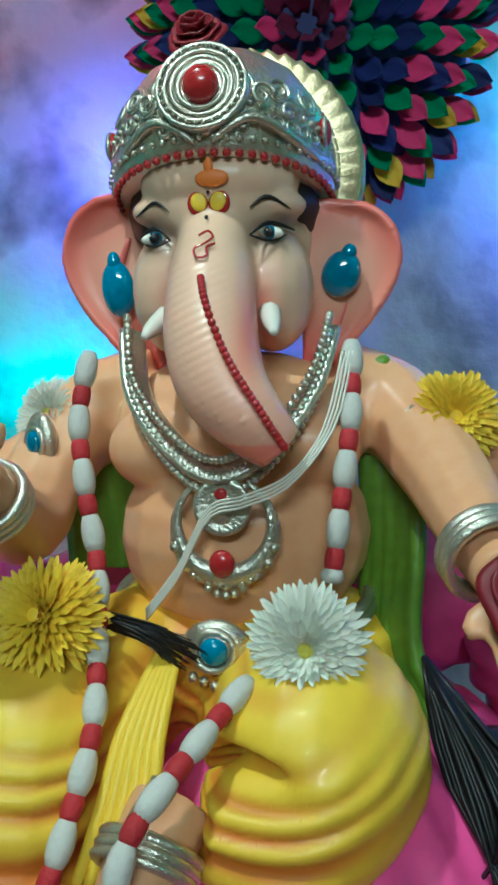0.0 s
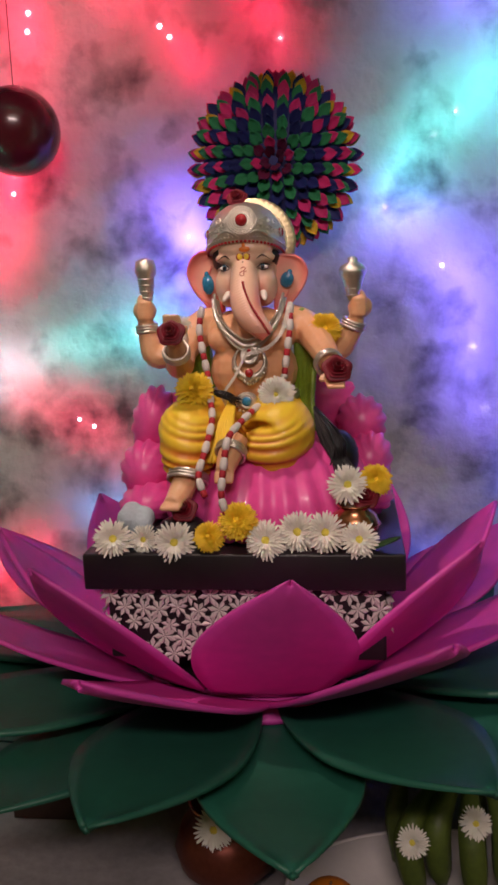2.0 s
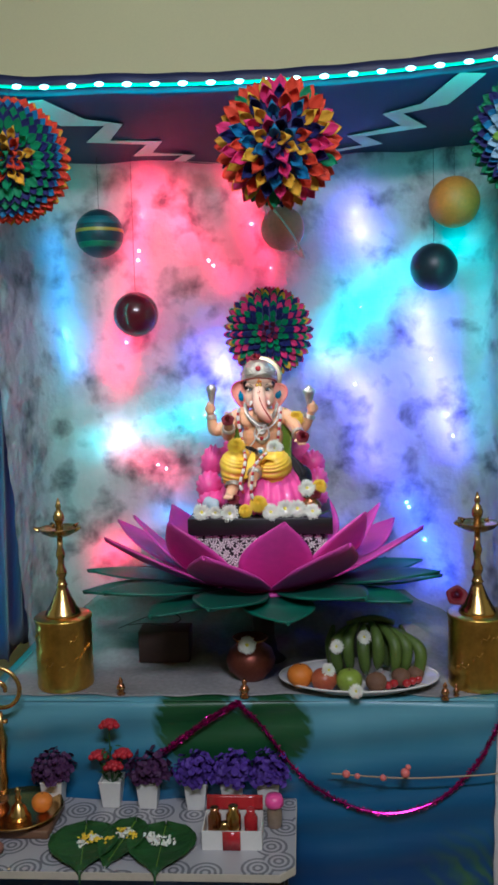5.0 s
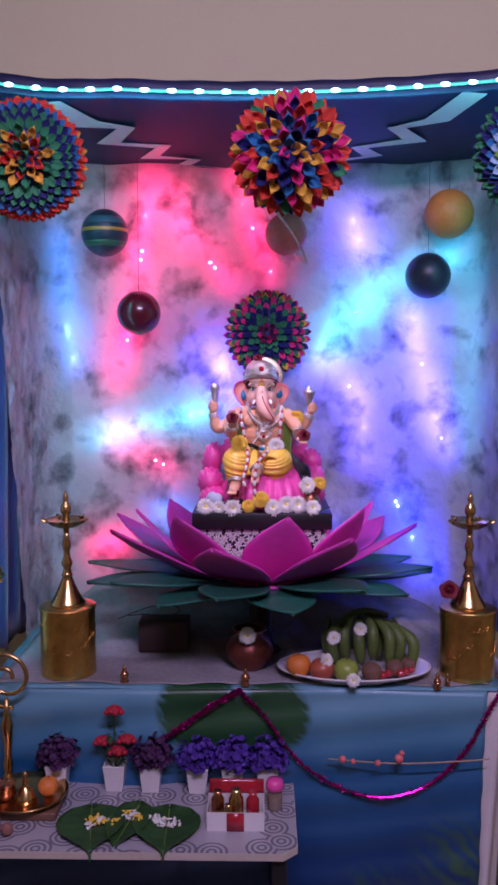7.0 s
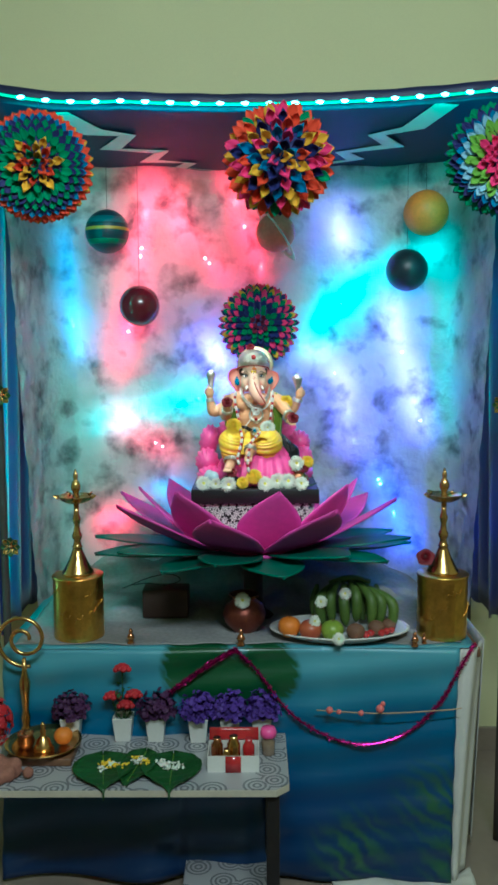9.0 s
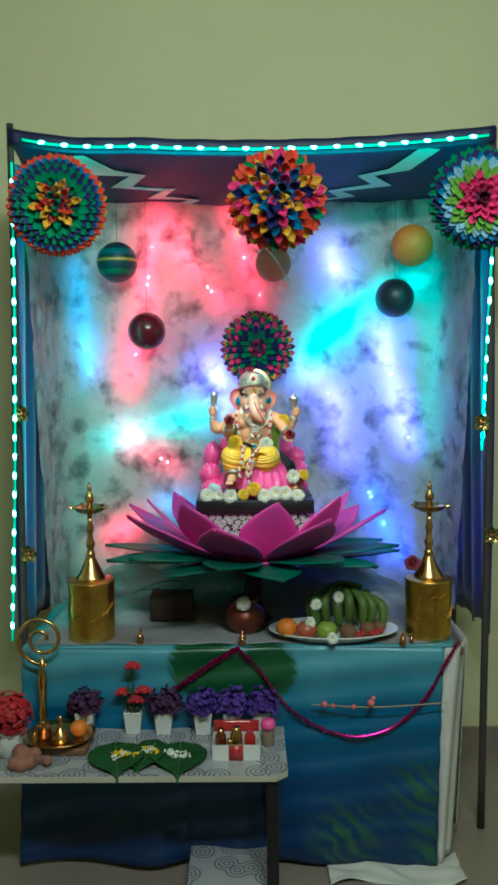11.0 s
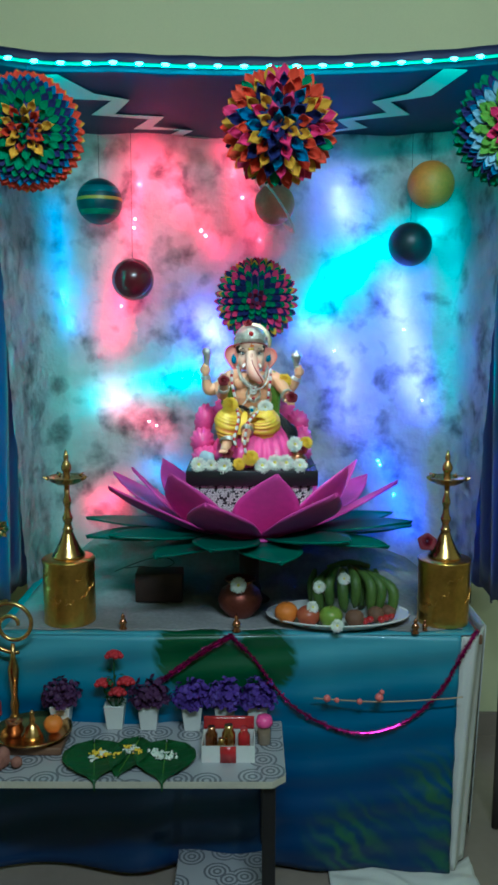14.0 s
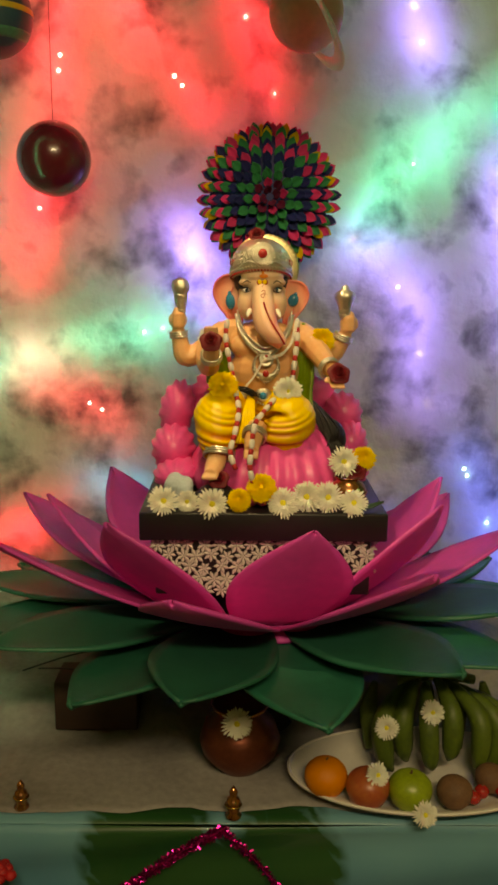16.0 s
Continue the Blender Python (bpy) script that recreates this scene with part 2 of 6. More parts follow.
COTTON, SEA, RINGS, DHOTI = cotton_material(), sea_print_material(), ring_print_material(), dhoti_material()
WALL = material("cream_wall_paint", (0.64, 0.63, 0.36), 0.85, vary=0.05, scale=4, bump=0.08, fine=220)
FLOOR = material("floor_tile", (0.26, 0.21, 0.17), 0.3, vary=0.12, scale=6, bump=0.03)
WHITE = material("white_cloth", (0.62, 0.60, 0.56), 0.8, vary=0.1, scale=14, bump=0.3, fine=300)
NAVY = material("navy_curtain_cloth", (0.008, 0.012, 0.06), 0.55, vary=0.3, scale=10, bump=0.2, fine=400)
BLUECLOTH = material("blue_satin", (0.006, 0.012, 0.14), 0.4, vary=0.3, scale=10, bump=0.2, fine=400, sheen=0.3)
BLACK = material("black_laminate", (0.012, 0.011, 0.013), 0.38, vary=0.3, scale=20, bump=0.05)
WOOD = material("brown_wood", (0.16, 0.08, 0.04), 0.5, vary=0.3, scale=25, bump=0.2)
POLEWOOD = material("dark_weathered_pole", (0.05, 0.040, 0.034), 0.7, vary=0.3, scale=25, bump=0.3)
BRASS = material("brass", (0.66, 0.42, 0.14), 0.24, 1.0, vary=0.2, scale=30, bump=0.05)
COPPER = material("copper", (0.55, 0.24, 0.12), 0.25, 1.0, vary=0.2, scale=30, bump=0.05)
GOLDFOIL = material("gold_foil_paper", (0.72, 0.44, 0.08), 0.3, 1.0, vary=0.25, scale=40, bump=0.7, fine=70)
SILVER = material("silver_paint", (0.78, 0.74, 0.64), 0.30, 0.85, vary=0.2, scale=160, bump=0.35, other=(0.56, 0.54, 0.46))
PINKFOAM = material("magenta_foam_sheet", (0.74, 0.07, 0.44), 0.5, vary=0.14, scale=12, bump=0.06, per_object=0.10)
GREENFOAM = material("dark_green_foam_sheet", (0.008, 0.13, 0.085), 0.45, vary=0.2, scale=12, bump=0.06, per_object=0.15)
PALEGOLD = material("pale_gold_paint", (0.82, 0.68, 0.40), 0.36, 0.8, vary=0.2, scale=120, bump=0.2)
SKIN = material("flesh_enamel", (0.83, 0.52, 0.30), 0.38, vary=0.10, scale=30, bump=0.03, sub=0.05, other=(0.74, 0.37, 0.18), coat=0.15)
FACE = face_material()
EARPINK = material("rose_enamel", (0.72, 0.17, 0.15), 0.42, vary=0.12, scale=40, bump=0.02)
SEATPINK = material("hot_pink_enamel", (0.88, 0.09, 0.36), 0.36, vary=0.2, scale=20, bump=0.04, coat=0.2)
REDGEM = material("red_enamel", (0.42, 0.02, 0.025), 0.22, vary=0.2, scale=60, bump=0.0, coat=0.5)
BLUEGEM = material("blue_glass_stone", (0.01, 0.22, 0.42), 0.12, vary=0.4, scale=60, bump=0.0, coat=1.0)
ORANGE = material("orange_paint", (0.85, 0.22, 0.02), 0.5, vary=0.1, scale=60, bump=0.0)
DARK = material("black_paint", (0.012, 0.01, 0.012), 0.4, vary=0.2, scale=60, bump=0.0)
IVORY = material("ivory_paint", (0.80, 0.76, 0.68), 0.4, vary=0.05, scale=60, bump=0.0)
SHAWL = material("leaf_green_enamel", (0.16, 0.28, 0.02), 0.4, vary=0.25, scale=40, bump=0.03)
PETALWHITE = material("white_petal", (0.80, 0.80, 0.70), 0.6, vary=0.06, scale=60, bump=0.1, sub=0.1)
PETALYELLOW = material("yellow_petal", (0.92, 0.62, 0.015), 0.6, vary=0.15, scale=60, bump=0.1, sub=0.1)
HEART = material("flower_heart", (0.62, 0.55, 0.06), 0.7, vary=0.2, scale=200, bump=0.5)
ROSERED = material("dark_rose_petal", (0.19, 0.004, 0.014), 0.5, vary=0.3, scale=60, bump=0.1)
PURPLEFL = material("purple_cloth_petal", (0.08, 0.03, 0.30), 0.7, vary=0.3, scale=60, bump=0.2)
PLUMFL = material("plum_cloth_petal", (0.06, 0.012, 0.07), 0.7, vary=0.3, scale=60, bump=0.2)
LEAF = material("leaf_green", (0.018, 0.075, 0.014), 0.5, vary=0.35, scale=30, bump=0.25)
POTWHITE = material("white_glazed_pot", (0.72, 0.70, 0.66), 0.35, vary=0.06, scale=30, bump=0.02)
BANANA = material("green_banana_skin", (0.12, 0.19, 0.025), 0.5, vary=0.3, scale=30, bump=0.1, other=(0.06, 0.10, 0.02))
TINSEL = material("magenta_tinsel", (0.45, 0.012, 0.22), 0.2, 0.9, vary=0.3, scale=60, bump=0.0)
STRIPTUBE = glow("lit_led_sleeve", (0.03, 0.9, 0.5), 0.26)
BOUNCESTOP = material("grey_bounce_stop", (0.07, 0.07, 0.08), 0.9, vary=0.2, scale=12, bump=0.2)
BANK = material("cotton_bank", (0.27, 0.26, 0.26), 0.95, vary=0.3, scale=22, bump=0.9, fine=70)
LEDGREEN = glow("green_led", (0.34, 1.0, 0.74), 8)
LEDCOOL = glow("cyan_led", (0.35, 1.0, 0.9), 14)
LEDRED = glow("red_led", (1.0, 0.45, 0.50), 14)
LEDVIOLET = glow("violet_led", (0.75, 0.75, 1.0), 14)
PAPER = {
    "p": material("pink_paper", (0.80, 0.035, 0.20), 0.65, vary=0.12, scale=30, bump=0.08, per_object=0.15),
    "r": material("orange_red_paper", (0.80, 0.07, 0.02), 0.65, vary=0.12, scale=30, bump=0.08, per_object=0.12),
    "y": material("yellow_paper", (0.80, 0.46, 0.02), 0.65, vary=0.12, scale=30, bump=0.08, per_object=0.12),
    "g": material("green_paper", (0.012, 0.26, 0.10), 0.65, vary=0.15, scale=30, bump=0.08, per_object=0.15),
    "n": material("navy_paper", (0.015, 0.02, 0.14), 0.65, vary=0.15, scale=30, bump=0.08, per_object=0.2),
    "b": material("blue_paper", (0.02, 0.20, 0.42), 0.65, vary=0.15, scale=30, bump=0.08, per_object=0.15),
    "w": material("pale_blue_paper", (0.32, 0.55, 0.72), 0.65, vary=0.1, scale=30, bump=0.08, per_object=0.1),
    "m": material("maroon_paper", (0.16, 0.008, 0.05), 0.65, vary=0.1, scale=30, bump=0.08, per_object=0.1),
    "l": material("lime_paper", (0.22, 0.48, 0.05), 0.65, vary=0.1, scale=30, bump=0.08, per_object=0.1),
}


# ---- building helpers ----
def part(name, bm, mat, parent=None, label="", smooth=True, at=None):
    """Links a bmesh as one mesh object, under a thing or a part."""
    me = bpy.data.meshes.new(name)
    bmesh.ops.recalc_face_normals(bm, faces=bm.faces)
    for f in bm.faces:
        f.smooth = smooth
    bm.to_mesh(me)
    bm.free()
    for mm in (mat if isinstance(mat, (list, tuple)) else [mat]):
        me.materials.append(mm)
    ob = new(name, me)
    if parent:
        ob.parent = parent
    if at:
        ob.location = at
    if label:
        ob["label"] = label
    return ob


def thing(name, at, label, category, group="", turn=0.0):
    ob = new(name)
    ob.empty_display_size = 0.05
    ob.location = at
    ob.rotation_euler = (0, 0, radians(turn))
    return tagged(ob, label, category, group)


def ball(bm, c, r, mi=0, seg=16, rings=10, m=None):
    r = (r, r, r) if isinstance(r, (int, float)) else r
    mat = Matrix.Translation(c) @ (m or Matrix()) @ Matrix.Diagonal((*r, 1))
    rows = [[bm.verts.new(mat @ Vector((math.sin(p) * math.cos(q), math.sin(p) * math.sin(q), math.cos(p))))
             for q in (2 * math.pi * k / seg for k in range(seg))] for p in (math.pi * k / rings for k in range(1, rings))]
    ends = bm.verts.new(mat @ Vector((0, 0, 1))), bm.verts.new(mat @ Vector((0, 0, -1)))
    fs = [bm.faces.new((x[k], y[k], y[(k + 1) % seg], x[(k + 1) % seg])) for x, y in zip(rows, rows[1:]) for k in range(seg)]
    fs += [bm.faces.new((ends[0], rows[0][k], rows[0][(k + 1) % seg])) for k in range(seg)]
    fs += [bm.faces.new((ends[1], rows[-1][(k + 1) % seg], rows[-1][k])) for k in range(seg)]
    for f in fs:
        f.material_index = mi


def smooth_path(pts, n):
    """n points of a smooth line through pts."""
    p = np.array(pts, float)
    u = np.linspace(0, len(p) - 1, n)
    i = np.clip(u.astype(int), 0, len(p) - 2)
    f = (u - i)[:, None]
    a, b, c, d = p[np.clip(i - 1, 0, None)], p[i], p[i + 1], p[np.clip(i + 2, None, len(p) - 1)]
    return 0.5 * (2 * b + (c - a) * f + (2 * a - 5 * b + 4 * c - d) * f ** 2 + (3 * b - a - 3 * c + d) * f ** 3)


def tube(bm, pts, radii, seg=10, mi=0, n=None, squash=1.0):
    """A round bar along pts, with its ends closed."""
    radii = [radii] * len(pts) if isinstance(radii, (int, float)) else list(radii)
    if n:
        full = smooth_path([(*p, r) for p, r in zip(pts, radii)], n)
        pts, radii = full[:, :3], full[:, 3]
    pts, radii = [Vector(p) for p in pts], [float(r) for r in radii]
    side, rings = None, []
    for i, p in enumerate(pts):
        d = (pts[min(i + 1, len(pts) - 1)] - pts[max(i - 1, 0)]).normalized()
        if side is None:
            side = d.orthogonal().normalized()
        side = (side - d * side.dot(d)).normalized()
        up = d.cross(side)
        rings.append([bm.verts.new(p + radii[i] * (math.cos(a) * side + squash * math.sin(a) * up)) for a in (2 * math.pi * j / seg for j in range(seg))])
    faces = []
    for a, b in zip(rings, rings[1:]):
        for j in range(seg):
            faces.append(bm.faces.new((a[j], a[(j + 1) % seg], b[(j + 1) % seg], b[j])))
    faces += [bm.faces.new(rings[0][::-1]), bm.faces.new(rings[-1])]
    for f in faces:
        f.material_index = mi


def ring(bm, c, r, thick, mi=0, m=None, seg=28, side=8, ry=None, squash=1.0):
    """A torus, lying in x-y before m turns it."""
    m = Matrix.Translation(c) @ (m or Matrix())
    vs = [[bm.verts.new(m @ Vector(((r + thick * math.cos(b)) * math.cos(a), ((ry or r) + thick * math.cos(b)) * math.sin(a), squash * thick * math.sin(b))))
           for b in (2 * math.pi * j / side for j in range(side))] for a in (2 * math.pi * i / seg for i in range(seg))]
    for i in range(seg):
        for j in range(side):
            bm.faces.new((vs[i][j], vs[(i + 1) % seg][j], vs[(i + 1) % seg][(j + 1) % side], vs[i][(j + 1) % side])).material_index = mi


def lathe(bm, profile, c=(0, 0, 0), seg=28, mi=0, m=None, flute=0.0, flutes=0):
    """Turns a profile of (radius, height) about z."""
    m = Matrix.Translation(c) @ (m or Matrix())
    rows = []
    for r, z in profile:
        rows.append([bm.verts.new(m @ Vector((max(r, 1e-5) * (1 + flute * math.cos(flutes * a)) * math.cos(a), max(r, 1e-5) * (1 + flute * math.cos(flutes * a)) * math.sin(a), z)))
                     for a in (2 * math.pi * i / seg for i in range(seg))])
    for a, b in zip(rows, rows[1:]):
        for i in range(seg):
            bm.faces.new((a[i], a[(i + 1) % seg], b[(i + 1) % seg], b[i])).material_index = mi
    bm.faces.new(rows[0][::-1]).material_index = mi
    bm.faces.new(rows[-1]).material_index = mi


def box(bm, c, size, bevel=0.0, mi=0, m=None):
    got = bmesh.ops.create_cube(bm, size=1, matrix=Matrix.Translation(c) @ (m or Matrix()) @ Matrix.Diagonal((*size, 1)))
    fs = {f for v in got["verts"] for f in v.link_faces}
    for f in fs:
        f.material_index = mi
    if bevel:
        es = {e for v in got["verts"] for e in v.link_edges}
        got = bmesh.ops.bevel(bm, geom=list(es), offset=bevel, segments=2, affect="EDGES", profile=0.5)
        for f in got["faces"]:
            f.material_index = mi


def plate_mesh(bm, place, nu, nv, thick, mi=0):
    """A sheet with thickness; place(u, v) gives a point, u and v from 0 to 1."""
    top = [[Vector(place(i / nu, j / nv)) for j in range(nv + 1)] for i in range(nu + 1)]
    nor = [[None] * (nv + 1) for _ in range(nu + 1)]
    for i in range(nu + 1):
        for j in range(nv + 1):
            a = top[min(i + 1, nu)][j] - top[max(i - 1, 0)][j]
            b = top[i][min(j + 1, nv)] - top[i][max(j - 1, 0)]
            k = a.cross(b)
            nor[i][j] = k.normalized() if k.length > 1e-12 else Vector((0, 0, 1))
    A = [[bm.verts.new(p) for p in row] for row in top]
    B = [[bm.verts.new(top[i][j] - thick * nor[i][j]) for j in range(nv + 1)] for i in range(nu + 1)]
    fs = []
    for i in range(nu):
        for j in range(nv):
            fs.append(bm.faces.new((A[i][j], A[i + 1][j], A[i + 1][j + 1], A[i][j + 1])))
            fs.append(bm.faces.new((B[i][j], B[i][j + 1], B[i + 1][j + 1], B[i + 1][j])))
    rim = [(i, 0) for i in range(nu)] + [(nu, j) for j in range(nv)] + [(i, nv) for i in range(nu, 0, -1)] + [(0, j) for j in range(nv, 0, -1)]
    for (i, j), (k, l) in zip(rim, rim[1:] + rim[:1]):
        fs.append(bm.faces.new((A[i][j], B[i][j], B[k][l], A[k][l])))
    for f in fs:
        f.material_index = mi


def petal_place(length, width, lift, curl, tip=0.6, cup=0.0, base=0.25):
    """Place function of a pointed petal along +x."""
    def place(u, v):
        w = width * max(0.006, (base + (1 - base) * math.sin(math.pi * min(u / tip, 1) / 2)) if u < tip else 1 - ((u - tip) / (1 - tip)) ** 1.9)
        s = (v - 0.5) * 2
        return (length * u, s * w / 2, lift * u + curl * u * u + cup * s * s * width)
    return place


def fuse(bm, voxel, passes=6, factor=0.5):
    """Grows overlapping closed shapes into one skin."""
    me = bpy.data.meshes.new("fuse")
    bm.to_mesh(me)
    bm.free()
    ob = new("fuse", me)
    r = ob.modifiers.new("r", "REMESH")
    r.mode, r.voxel_size = "VOXEL", voxel
    s = ob.modifiers.new("s", "SMOOTH")
    s.factor, s.iterations = factor, passes
    dg = bpy.context.evaluated_depsgraph_get()
    dg.update()
    out = bmesh.new()
    out.from_mesh(ob.evaluated_get(dg).to_mesh())
    bpy.data.objects.remove(ob)
    bpy.data.meshes.remove(me)
    return out


def join_into(bm, other, mi):
    """Adds other's faces to bm."""
    me = bpy.data.meshes.new("join")
    for f in other.faces:
        f.material_index = mi
    other.to_mesh(me)
    other.free()
    bm.from_mesh(me)
    bpy.data.meshes.remove(me)


# ---- the room ----
def slab(name, c, size, mat, label, category):
    bm = bmesh.new()
    box(bm, c, size)
    return tagged(part(name, bm, mat, smooth=False), label, category, kind="structure")


slab("floor", (0, -1.6, -0.05), (6.4, 5.4, 0.1), FLOOR, "brown polished tile floor of the room", "floor")
slab("wall_north", (0, 1.00, 1.7), (6.4, 0.16, 3.4), WALL, "pale cream painted wall behind the altar", "wall")
slab("wall_west", (-3.12, -1.68, 1.7), (0.16, 5.2, 3.4), WALL, "pale cream painted side wall", "wall")
slab("wall_east", (3.12, -1.68, 1.7), (0.16, 5.2, 3.4), WALL, "pale cream painted side wall", "wall")
slab("wall_south", (0, -4.28, 1.7), (6.08, 0.16, 3.4), WALL, "pale cream painted wall facing the altar", "wall")
slab("ceiling", (0, -1.6, 3.45), (6.4, 5.4, 0.1), WALL, "plain cream painted ceiling", "ceiling")
slab("baseboard", (0, 0.911, 0.05), (6.08, 0.018, 0.1), FLOOR, "narrow brown tile baseboard along the wall", "baseboard")

# ---- the booth: poles, canopy, side curtains, cotton ----
FX0, FX1, FY, FZ = -0.865, 0.83, 0.22, 2.53


def top_line(u):
    """The booth's front top edge, sagging between the poles."""
    return Vector((FX0 + (FX1 - FX0) * u, FY, FZ - 0.045 * (1 - (2 * u - 1) ** 2) - 0.012 * math.sin(math.pi * min(1, u * 4))))


booth = thing("decoration_booth", (0, 0, 0), "dark cloth booth on thin poles against the wall", "booth")
for x, y, top in ((FX0, FY + 0.02, FZ + 0.05), (FX1, FY + 0.02, FZ + 0.03), (FX0 - 0.02, 0.86, 2.5), (FX1 + 0.02, 0.80, 2.46)):
    bm = bmesh.new()
    tube(bm, [(x * 1.0, y, 0.0), (x + 0.004, y, top * 0.5), (x, y, top)], [0.014, 0.013, 0.012], n=12)
    part("pole", bm, POLEWOOD, booth)
bm = bmesh.new()
tube(bm, [top_line(u) + Vector((0, 0.012, 0.012)) for u in np.linspace(0, 1, 24).tolist()], 0.011)
part("rail", bm, POLEWOOD, booth)
bm = bmesh.new()


def canopy(u, v):
    p = top_line(u)
    back = Vector((FX0 + (FX1 - FX0) * u, 0.84, 2.415 + 0.01 * math.sin(9 * u)))
    q = p.lerp(back, v)
    q.z += -0.028 * math.sin(math.pi * v) + 0.006 * math.sin(30 * u + 6 * v)
    return q


plate_mesh(bm, canopy, 40, 14, 0.004)
part("canopy", bm, NAVY, booth)
bm = bmesh.new()
plate_mesh(bm, lambda u, v: top_line(u) + Vector((0, -0.006 + 0.004 * math.sin(60 * u), 0.03 - 0.055 * v)), 60, 3, 0.003)
part("valance", bm, NAVY, booth)
for side, x0 in ((-1, FX0), (1, FX1)):
    bm = bmesh.new()
    plate_mesh(bm, lambda u, v: (x0 + side * (0.012 * math.sin(26 * u + 3 * v) + 0.02 * v), FY + 0.03 + 0.6 * u, 2.46 - (1.72 + 0.02 * math.sin(20 * u)) * v), 40, 16, 0.004)
    part("side_curtain", bm, BLUECLOTH, booth, "shiny dark blue side curtain")

# unseen grey sheet added behind the cotton so bounced light blurs the streaks less
bm = bmesh.new()
box(bm, (-0.017, 0.897, 1.6), (1.68, 0.006, 1.64))
part("bounce_stop", bm, BOUNCESTOP, booth, "unseen grey sheet added behind the cotton to cut bounced light")

# zigzag paper bolts on the canopy
for side in (-1, 1):
    bm = bmesh.new()
    line = [(0.372, 0.06), (0.322, 0.28), (0.250, 0.31), (0.296, 0.50), (0.190, 0.52), (0.226, 0.72), (0.135, 0.74), (0.162, 0.88), (0.070, 0.89)]
    width = [0.045, 0.048, 0.036, 0.048, 0.032, 0.040, 0.026, 0.026, 0.005]
    sheet = []
    for (u, v), w in zip(line, width):
        sheet.append([canopy(0.5 + side * (u + k * w / 2), min(0.97, max(0.02, v + 0.4 * k * w))) - Vector((0, 0, 0.012)) for k in (-1, 1)])
    grid = [[[bm.verts.new(p + Vector((0, 0, h))) for p in row] for row in sheet] for h in (0.0, 0.0015)]
    for lo, up, lo2, up2 in zip(grid[0], grid[1], grid[0][1:], grid[1][1:]):
        for quad in ((lo[0], lo[1], lo2[1], lo2[0]), (up[0], up2[0], up2[1], up[1]), (lo[0], lo2[0], up2[0], up[0]), (lo[1], up[1], up2[1], lo2[1])):
            bm.faces.new(quad)
    for g in (0, -1):
        bm.faces.new((grid[0][g][0], grid[1][g][0], grid[1][g][1], grid[0][g][1]))
    tagged(part("lightning_bolt", bm, POTWHITE, smooth=False), "white zigzag lightning bolt stuck under the canopy", "decoration", "lightning bolts")

# cotton backdrop with clouds of relief, wrapping forward at both sides
bm = bmesh.new()


def cotton_y(x, z):
    return 0.810 + 0.016 * noise.fractal(Vector((x * 5, z * 5, 3.1)), 1.0, 2.0, 4)


def cotton_place(s, v):
    """s runs across, past the corners and forward along both sides."""
    z = 0.745 + 1.69 * v
    e = max(0.0, abs(s) - 0.70)
    reach = 0.30 + 0.27 * v
    e *= reach / 0.5
    turn = 1 - math.exp(-e / 0.10)
    x = math.copysign(min(abs(s), 0.70) + 0.125 * turn, s) - 0.02
    n = 0.016 * noise.fractal(Vector((s * 5, z * 5, 3.1)), 1.0, 2.0, 4)
    return Vector((x - math.copysign(n * turn, s), 0.800 - max(0.0, e - 0.06 * turn) + n * (1 - turn), z))


NX, NZ = 190, 170
grid = [[bm.verts.new(cotton_place(s, v)) for v in np.linspace(0, 1, NZ).tolist()] for s in np.linspace(-1.2, 1.2, NX).tolist()]
for i in range(NX - 1):
    for j in range(NZ - 1):
        bm.faces.new((grid[i][j], grid[i + 1][j], grid[i + 1][j + 1], grid[i][j + 1]))
tagged(part("cotton_backdrop", bm, COTTON), "white cotton wool backdrop with sooty grey patches, lit from behind", "backdrop", kind="structure")

bm = bmesh.new()


def table_cotton(u, v):
    x, y = -0.80 + 1.46 * u, 0.105 + 0.715 * v
    n = noise.fractal(Vector((x * 7, y * 7, 9.0)), 1.0, 2.0, 4)
    rim = min(1.0, 6 * v, 8 * u, 8 * (1 - u))
    return (x, y - 0.02 * n, 0.757 + rim * (0.0015 + min(1.0, max(0.0, (v - 0.30) / 0.2)) * (0.012 + 0.03 * max(0, n + 0.4)) + 0.10 * v ** 3))


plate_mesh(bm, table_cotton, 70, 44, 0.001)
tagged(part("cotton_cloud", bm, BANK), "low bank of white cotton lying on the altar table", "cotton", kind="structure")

# LED points that peep through the cotton
LEDS = []
for x0, z0, x1, z1, watts, colour in STRIPS:
    for k in range(1 + int(math.hypot(x1 - x0, z1 - z0) / 0.17)):
        f = random.random()
        if watts > 0.8 and z0 > 1.25:
            LEDS.append((x0 + (x1 - x0) * f, z0 + (z1 - z0) * f, "r" if colour == RED else "v" if colour == VIOLET else "c"))
strand = thing("led_strand", (0, 0.80, 1.4), "strand of tiny LED points threaded through the cotton", "led lights")
for x, z, c in LEDS:
    bm = bmesh.new()
    ball(bm, (0, 0, 0), 0.0045, seg=8, rings=6)
    part("led", bm, {"c": LEDCOOL, "v": LEDVIOLET, "r": LEDRED}[c], strand, at=(x, cotton_y(x, z) - 0.806, z - 1.4))

